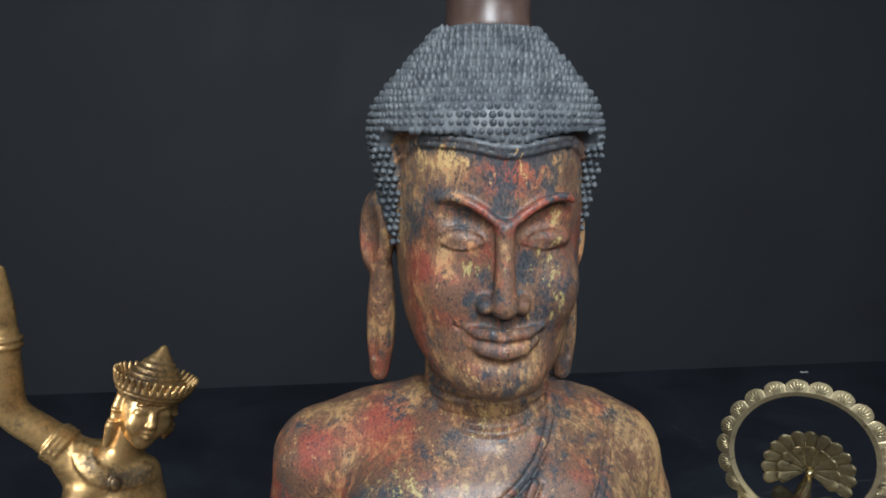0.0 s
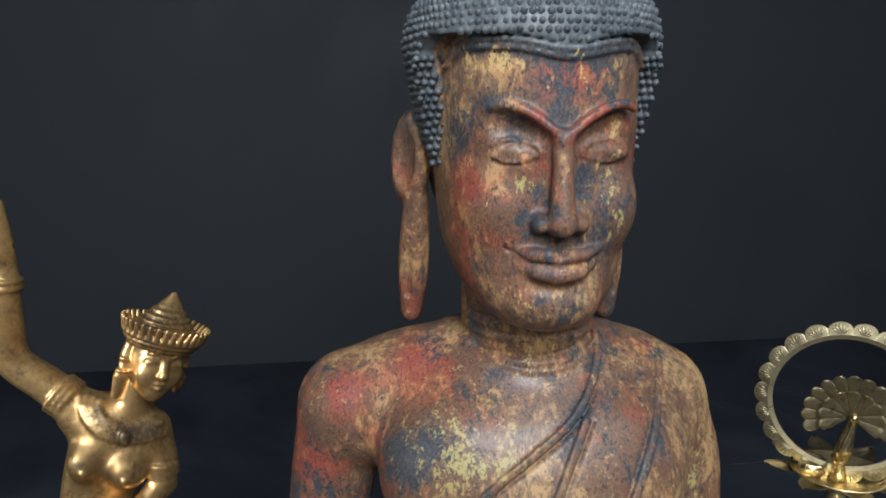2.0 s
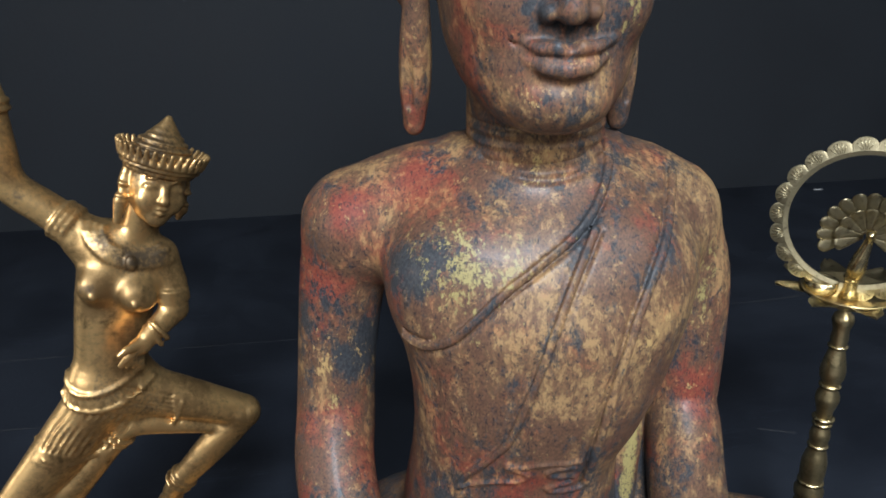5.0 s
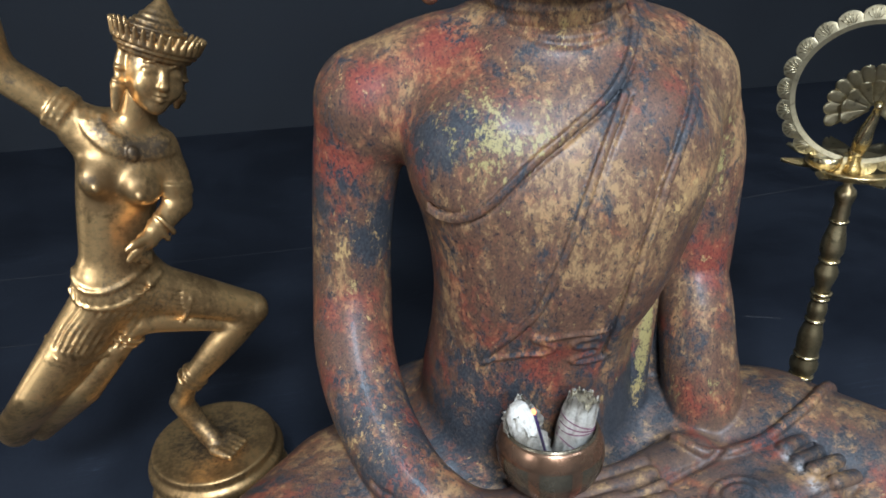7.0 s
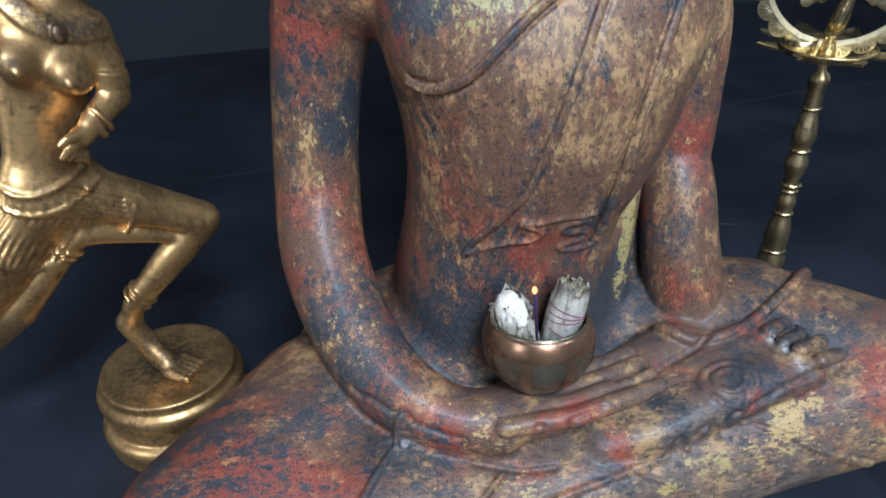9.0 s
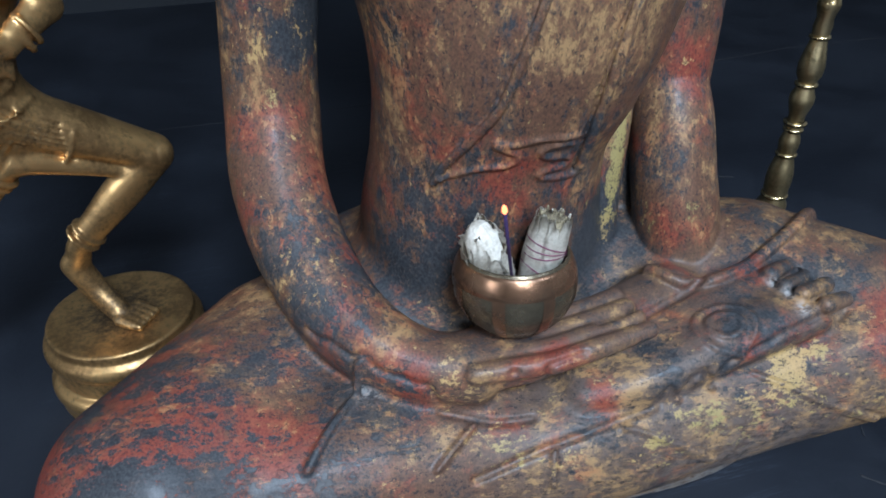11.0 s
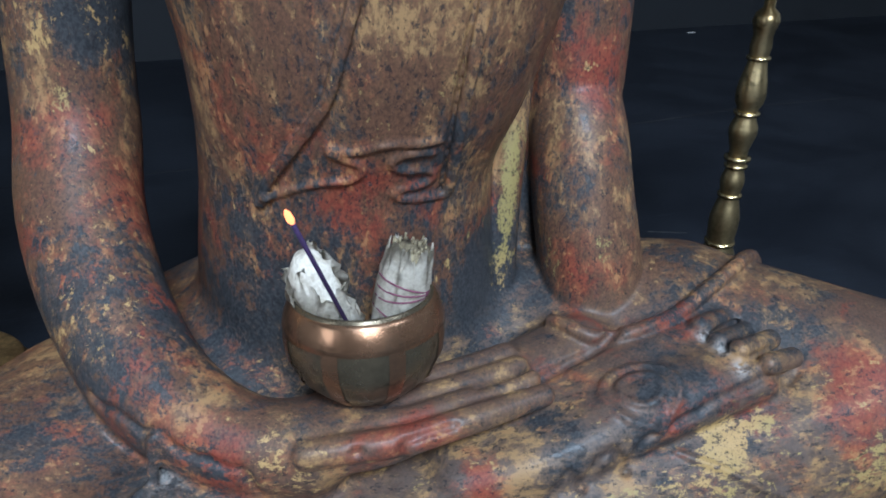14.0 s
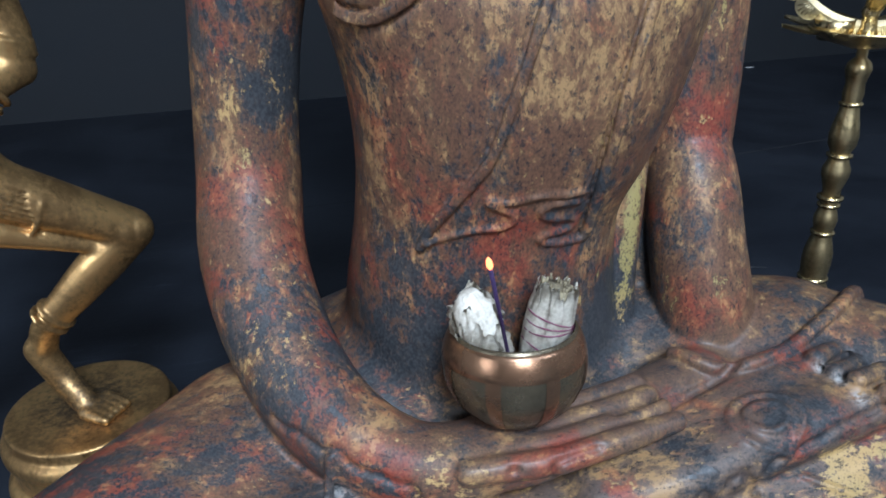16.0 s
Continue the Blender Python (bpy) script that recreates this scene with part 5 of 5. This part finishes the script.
    layer(data, "tarnish", spots(verts, [(-0.436, 0.89, 0.612, 0.024, 0.42), (-0.400, 0.90, 0.615, 0.022, 0.40), (-0.470, 0.90, 0.635, 0.022, 0.40), (-0.482, 0.87, 0.582, 0.010, 0.40), (-0.395, 0.90, 0.735, 0.035, 0.34), (-0.395, 0.95, 0.735, 0.05, 0.34),
                                         (-0.523, 0.92, 0.650, 0.022, 0.40), (-0.455, 0.93, 0.68, 0.022, 0.40), (-0.570, 0.90, 0.36, 0.035, 0.25), (-0.45, 0.90, 0.395, 0.03, 0.25), (-0.50, 0.88, 0.43, 0.03, 0.30),
                                         (-0.433, 0.935, 0.125, 0.07, 0.42), (-0.433, 0.84, 0.06, 0.05, 0.20), (-0.50, 0.87, 0.58, 0.010, 0.35), (-0.565, 0.91, 0.69, 0.014, 0.30), (-0.44, 0.87, 0.49, 0.02, 0.30)]))
    ob = new("dancing_statue", data)
    return tagged(ob, "gilded bronze dancing statue with pointed crown on a round moulded pedestal", "statue")


dancing_statue()

# ---- the brass oil lamp ----
def oil_lamp():
    lamp = tagged(new("oil_lamp"), "tall brass oil lamp with turned stem, petal tray, scalloped halo", "oil lamp")
    lamp.location, lamp.rotation_euler = (0.503, 0.945, 0), (0, 0, radians(-26))
    part("base", lathe([(0, 0.004), (0.082, 0.0), (0.086, 0.006), (0.080, 0.014), (0.070, 0.018), (0.056, 0.034), (0.034, 0.050), (0.022, 0.060), (0.020, 0.075), (0.026, 0.085), (0.018, 0.095), (0, 0.096)]), BRASS, lamp)
    part("lower_stem", lathe([(0.015, 0.094), (0.018, 0.11), (0.021, 0.125), (0.0165, 0.145), (0.0165, 0.155)], 32), BRASS, lamp)
    part("stem", lathe([(0.015, 0.164), (0.0205, 0.176), (0.021, 0.186), (0.0165, 0.196), (0.0165, 0.205), (0.0180, 0.222), (0.0178, 0.237), (0.0145, 0.252), (0.0118, 0.262), (0.0118, 0.270),
                        (0.0135, 0.278), (0.0142, 0.285), (0.0125, 0.293), (0.0105, 0.299), (0.0105, 0.318), (0.0110, 0.326), (0.0130, 0.333), (0.0162, 0.345), (0.0160, 0.353), (0.0120, 0.363), (0.0115, 0.374),
                        (0.0160, 0.383), (0.0170, 0.395), (0.0150, 0.408), (0.0118, 0.422), (0.0105, 0.430), (0.0105, 0.437), (0.0120, 0.446), (0.0105, 0.458), (0.0125, 0.466), (0.0145, 0.474), (0.0125, 0.482), (0.006, 0.488), (0.006, 0.512)], 32), BRASS, lamp)
    for z, r in ((0.160, 0.0185), (0.2005, 0.0188), (0.266, 0.0145), (0.304, 0.0135), (0.314, 0.0155), (0.3695, 0.0148), (0.4335, 0.0132)):
        part("ring", lathe([(r - 0.004, -0.0032), (r, -0.0018), (r, 0.0018), (r - 0.004, 0.0032)], 32, (0, 0, z)), BRASS_BRIGHT, lamp, "bright polished brass ring")
    tray = part("tray", lathe([(0, 0.500), (0.02, 0.500), (0.046, 0.508), (0.060, 0.519), (0.062, 0.522), (0.058, 0.521), (0.044, 0.512), (0.02, 0.507), (0, 0.507)], 40), BRASS, lamp)
    for i in range(8):
        a = 2 * math.pi * (i + 0.35) / 8
        bm = bmesh.new()
        rows = []
        for j in range(9):
            s = j / 8
            r, w = 0.050 + 0.046 * s, 0.0175 * math.sin(math.pi * min(1, 0.32 + 0.66 * s)) ** 0.8 + 0.0006
            rows.append([bm.verts.new((r * math.cos(a) - q * w * math.sin(a), r * math.sin(a) + q * w * math.cos(a), 0.517 + 0.006 * s * s + 0.004 * abs(q) - 0.010 * (1 - abs(q)) * (1 - s) * 0.4)) for q in (-1, -0.5, 0, 0.5, 1)])
        for p, q in zip(rows, rows[1:]):
            for k in range(4):
                bm.faces.new((p[k], p[k + 1], q[k + 1], q[k]))
        bmesh.ops.solidify(bm, geom=list(bm.faces), thickness=0.0022)
        part("petal", bm, BRASS_PALE, lamp)
    # oil cup in front of the bird
    part("oil_cup", lathe([(0, 0.507), (0.016, 0.507), (0.021, 0.517), (0.022, 0.530), (0.020, 0.530), (0.018, 0.518), (0, 0.514)], 28, (-0.035, 0.0, 0.0)), BRASS_BRIGHT, lamp)
    part("boss", lathe([(0, 0.507), (0.013, 0.508), (0.010, 0.520), (0.008, 0.532), (0.011, 0.540), (0.006, 0.546), (0, 0.548)], 24), BRASS_BRIGHT, lamp)
    # halo: scalloped flat ring
    bm = bmesh.new()
    n, outer, inner = 264, [], []
    for i in range(n):
        a = 2 * math.pi * i / n
        lobe = abs(math.sin(a * 11))
        outer.append((0.1045 + 0.0085 * lobe ** 0.6, a))
        inner.append((0.0892, a))
    loops = []
    for r_list, dy in ((inner, -0.0018), (outer, -0.0014), (outer, 0.0014), (inner, 0.0018)):
        loops.append([bm.verts.new((r * math.sin(a), dy, 0.618 + r * math.cos(a))) for r, a in r_list])
    mid = [bm.verts.new((0.0955 * math.sin(a), -0.0034, 0.618 + 0.0955 * math.cos(a))) for r, a in outer]
    order = [loops[0], mid, loops[1], loops[2], loops[3]]
    for p, q in zip(order, order[1:] + order[:1]):
        for i in range(n):
            j = (i + 1) % n
            bm.faces.new((p[i], p[j], q[j], q[i]))
    halo = part("halo", bm, BRASS_PALE, lamp, "flat scalloped brass ring", smooth=False)
    for i in range(22):
        a = 2 * math.pi * (i + 0.5) / 22
        bm = bmesh.new()
        for k in range(5):
            e = a + (k - 2) * 0.045
            tube([(0.0965 * math.sin(a + (k - 2) * 0.018), -0.0030, 0.618 + 0.0965 * math.cos(a + (k - 2) * 0.018)), ((0.1105 - 0.0011 * (k - 2) ** 2) * math.sin(e), -0.0020, 0.618 + (0.1105 - 0.0011 * (k - 2) ** 2) * math.cos(e))], [0.0006, 0.0010], 6, bm)
        part("shell_relief", bm, BRASS_PALE, halo)
    # bird with its spread tail
    part("bird_body", tube([(0.0, -0.012, 0.545), (0.002, -0.016, 0.560), (0.004, -0.017, 0.577), (0.008, -0.018, 0.592), (0.010, -0.021, 0.606), (0.009, -0.026, 0.611), (0.008, -0.034, 0.609)], [0.010, 0.0115, 0.009, 0.0062, 0.0055, 0.006, 0.002], 14), BRASS_BRIGHT, lamp)
    for reach, count, back in ((0.060, 13, 0.006), (0.040, 9, 0.001)):
        for i in range(count):
            a = radians(-112 + 224 * i / (count - 1))
            wedge = math.tan(radians(112 / (count - 1)) * 1.08)
            bm, rows = bmesh.new(), []
            for j in range(10):
                s = (0.12, 0.30, 0.48, 0.64, 0.76, 0.85, 0.91, 0.955, 0.985, 1.0)[j]
                half = wedge * reach * min(s, 0.86) * math.sqrt(max(0.02, 1 - (max(0.0, s - 0.86) / 0.14) ** 2))
                row = []
                for q in (-1, -0.72, -0.3, 0.3, 0.72, 1):
                    rim = 0.0012 if abs(q) > 0.6 or s > 0.9 else 0.0
                    along, side = reach * s, half * q
                    row.append(bm.verts.new((0.008 + along * math.sin(a) + side * math.cos(a), back - 0.0016 * (1 - q * q) - rim * 0.7 - 0.006 * s * s, 0.598 + along * math.cos(a) - side * math.sin(a))))
                rows.append(row)
            for p, q in zip(rows, rows[1:]):
                for n in range(5):
                    bm.faces.new((p[n], p[n + 1], q[n + 1], q[n]))
            bmesh.ops.solidify(bm, geom=list(bm.faces), thickness=0.0016)
            part("tail_feather", bm, BRASS_PALE, lamp)
    return lamp


oil_lamp()

# ---- bowl with smudge bundles and incense ----
BOWL_AT = Vector((0.029, 0.648, 0.269))


def singing_bowl():
    bowl = tagged(new("bowl"), "small round copper and bronze bowl standing on the statue's lap", "bowl")
    bowl.location, bowl.rotation_euler, bowl.scale = BOWL_AT, (radians(-6), 0, 0), (1.03, 1.03, 1.0)
    outer = [(0, 0), (0.018, 0.001), (0.036, 0.010), (0.049, 0.024), (0.0565, 0.042), (0.058, 0.056), (0.0568, 0.066), (0.0545, 0.074), (0.0518, 0.080), (0.0495, 0.0842), (0.0486, 0.0856)]
    inner = [(0.0478, 0.0856), (0.0492, 0.0800), (0.0526, 0.072), (0.0555, 0.056), (0.054, 0.042), (0.047, 0.026), (0.034, 0.013), (0, 0.005)]
    part("body", lathe(outer + inner, 72), BOWL_METAL, bowl)
    part("copper_band", lathe([(0.0572, 0.0618), (0.0578, 0.0625), (0.0573, 0.0665), (0.0550, 0.0745), (0.0526, 0.0800), (0.0510, 0.0826), (0.0503, 0.0828)], 72), COPPER, bowl, "bright copper band below the rim")
    profile = [(0.0368, 0.010), (0.0498, 0.024), (0.0573, 0.042), (0.0585, 0.056), (0.0578, 0.0630)]
    for i in range(8):
        bm = bmesh.new()
        a = 2 * math.pi * i / 8 + radians(-118)
        cols = [[bm.verts.new((r * math.cos(a + q), r * math.sin(a + q), z)) for r, z in profile] for q in (-0.10, -0.033, 0.033, 0.10)]
        for p, q in zip(cols, cols[1:]):
            for k in range(len(profile) - 1):
                bm.faces.new((p[k], q[k], q[k + 1], p[k + 1]))
        part("copper_stripe", bm, COPPER, bowl)
    return bowl


def crumpled_leaf(bm, root, tip, width, bend, seed, crease=0.22):
    """A dry leaf: pointed oval, cupped about its rib, with puckered edges."""
    rnd = random.Random(seed)
    root, tip = Vector(root), Vector(tip)
    along = tip - root
    out = Vector(bend)
    side = along.cross(out).normalized()
    rows = []
    for j in range(9):
        s = j / 8
        w = width * math.sin(math.pi * (0.14 + 0.80 * s)) ** 0.75
        row = []
        for q in (-1, -0.6, -0.2, 0.2, 0.6, 1):
            lift = out * (0.45 * width * (1 - q * q) * math.sin(math.pi * s) + rnd.uniform(-crease, crease) * width)
            row.append(bm.verts.new(root + along * (s + rnd.uniform(-0.03, 0.03)) + side * q * w * rnd.uniform(0.85, 1.1) + lift))
        rows.append(row)
    for p, q in zip(rows, rows[1:]):
        for k in range(5):
            bm.faces.new((p[k], p[k + 1], q[k + 1], q[k]))


def sage_bundle(name, foot, tip, radius, leaves, label, tied, seed):
    thing = tagged(new(name), label, "sage bundle", group="sage bundles in the bowl")
    foot, tip = Vector(foot), Vector(tip)
    thing.location = foot
    along = tip - foot
    axis = along.normalized()
    u = axis.orthogonal().normalized()
    v = axis.cross(u)
    rnd = random.Random(seed)
    core = tube([along * s for s in (0, 0.3, 0.6, 0.85, 0.96)], [radius * k for k in (0.8, 0.95, 0.95, 0.9, 0.8 if tied else 0.4)], 16)
    part("core", core, SAGE_CUT if tied else SAGE, thing)
    for i in range(leaves):
        a = 2.39996 * i + rnd.uniform(-0.3, 0.3)
        out = math.cos(a) * u + math.sin(a) * v
        if tied:
            s0, s1 = rnd.uniform(-0.05, 0.25), rnd.uniform(0.93, 1.0)
            r0, r1, w = radius * 0.92, radius * rnd.uniform(0.80, 0.95), radius * rnd.uniform(0.42, 0.6)
        else:
            s0 = rnd.uniform(0.0, 0.62)
            s1 = min(1.0, s0 + rnd.uniform(0.3, 0.45))
            r0, r1, w = radius * rnd.uniform(0.8, 1.0), radius * rnd.uniform(0.50, 1.35) * (1.25 - 0.6 * s1), radius * rnd.uniform(0.5, 0.75)
        bm = bmesh.new()
        crumpled_leaf(bm, along * s0 + out * r0, along * s1 + out * r1, w, tuple(out), seed * 100 + i, 0.1 if tied else 0.32)
        bmesh.ops.solidify(bm, geom=list(bm.faces), thickness=0.0006)
        part("leaf", bm, SAGE, thing)
    if tied:
        for h, tilt, r in ((0.62, 0.25, 1.13), (0.66, 0.05, 1.12), (0.70, -0.2, 1.1), (0.40, -0.5, 1.14)):
            loop = [along * h + radius * r * (math.cos(a) * u + math.sin(a) * v) + axis * radius * tilt * math.cos(a + 0.6) for a in [2 * math.pi * i / 28 for i in range(29)]]
            part("thread", tube(loop, 0.0007, 6), THREAD, thing, "plum coloured binding thread")
        for i in range(26):
            a, r = rnd.uniform(0, 2 * math.pi), radius * 0.8 * math.sqrt(rnd.random())
            p = along * 0.95 + r * (math.cos(a) * u + math.sin(a) * v)
            part("cut_stem", tube([p, p + axis * rnd.uniform(0.002, 0.007)], rnd.uniform(0.0006, 0.0012), 6), SAGE_CUT, thing)
    return thing


def incense():
    stick = tagged(new("incense_stick"), "dark violet incense stick with a glowing tip", "incense stick")
    foot, tip = Vector((0.031, 0.653, 0.290)), Vector((-0.014, 0.545, 0.472))
    stick.location = foot
    d = tip - foot
    part("rod", tube([Vector((0, 0, 0)), d * 0.3, d * 0.6, d * 0.945], [0.0013, 0.0014, 0.0015, 0.0014], 12), STICK, stick)
    part("ember", tube([d * 0.945, d * 0.96, d * 0.985, d], [0.0014, 0.0022, 0.0018, 0.0007], 12), EMBER, stick, "glowing orange tip")
    return stick


singing_bowl()
sage_bundle("sage_bundle", (0.016, 0.645, 0.290), (-0.011, 0.646, 0.397), 0.0175, 30, "loose crumpled bundle of white sage leaves in the bowl", False, 3)
sage_bundle("sage_bundle", (0.047, 0.655, 0.288), (0.067, 0.662, 0.386), 0.0180, 20, "white sage bundle bound with plum thread in the bowl", True, 5)
incense()


# ---- flowers on the floor beside the knee ----
def flower_bunch():
    bunch = tagged(new("flower_bunch"), "small bunch of yellow, orange and violet flowers in a dark pot", "flowers")
    bunch.location = (0.566, 0.556, 0)
    part("pot", lathe([(0, 0.0), (0.03, 0.0), (0.036, 0.008), (0.034, 0.02), (0.030, 0.022), (0.028, 0.012), (0, 0.010)], 32), GLASS_DARK, bunch)
    rnd = random.Random(11)
    heads = [(-0.026, 0.018, 0.046, PETAL_YELLOW), (-0.012, 0.000, 0.046, PETAL_ORANGE), (-0.042, -0.014, 0.030, PETAL_VIOLET), (0.006, 0.020, 0.050, PETAL_YELLOW), (0.014, -0.012, 0.044, PETAL_ORANGE), (-0.022, -0.032, 0.030, PETAL_VIOLET), (0.038, 0.008, 0.042, PETAL_YELLOW), (0.004, -0.038, 0.034, PETAL_ORANGE), (0.034, -0.028, 0.036, PETAL_VIOLET)]
    for x, y, z, mat in heads:
        buds = {False: bmesh.new(), True: bmesh.new()}
        for i in range(60):
            a, t = i * 2.39996, math.acos(1 - 1.4 * (i + 0.5) / 60)
            n = Vector((math.sin(t) * math.cos(a), math.sin(t) * math.sin(a), math.cos(t)))
            p = Vector((x, y, z)) + 0.0135 * rnd.uniform(0.80, 1.15) * n
            size = 0.0036 * rnd.uniform(0.75, 1.2)
            bmesh.ops.create_icosphere(buds[i + rnd.uniform(-12, 12) > 26], subdivisions=1, radius=size, matrix=Matrix.Translation(p) @ Matrix.Diagonal((1, 1, rnd.uniform(0.6, 0.9), 1)))
        head = part("flower_head", buds[False], PETAL_YELLOW if mat is PETAL_ORANGE else mat, bunch)
        part("outer_buds", buds[True], PETAL_ORANGE if mat is PETAL_YELLOW else mat, head)
        part("stalk", tube([(x * 0.4, y * 0.4, 0.008), (x * 0.8, y * 0.8, z * 0.6), (x, y, z)], 0.0012, 6), LEAF, bunch)
    for i in range(6):
        a = i * 1.05 + 0.3
        bm = bmesh.new()
        crumpled_leaf(bm, (0.012 * math.cos(a), 0.012 * math.sin(a), 0.014), (0.045 * math.cos(a), 0.045 * math.sin(a), 0.024), 0.010, (0, 0, 1), 40 + i)
        bmesh.ops.solidify(bm, geom=list(bm.faces), thickness=0.0006)
        part("leaf", bm, LEAF, bunch)
    return bunch


flower_bunch()
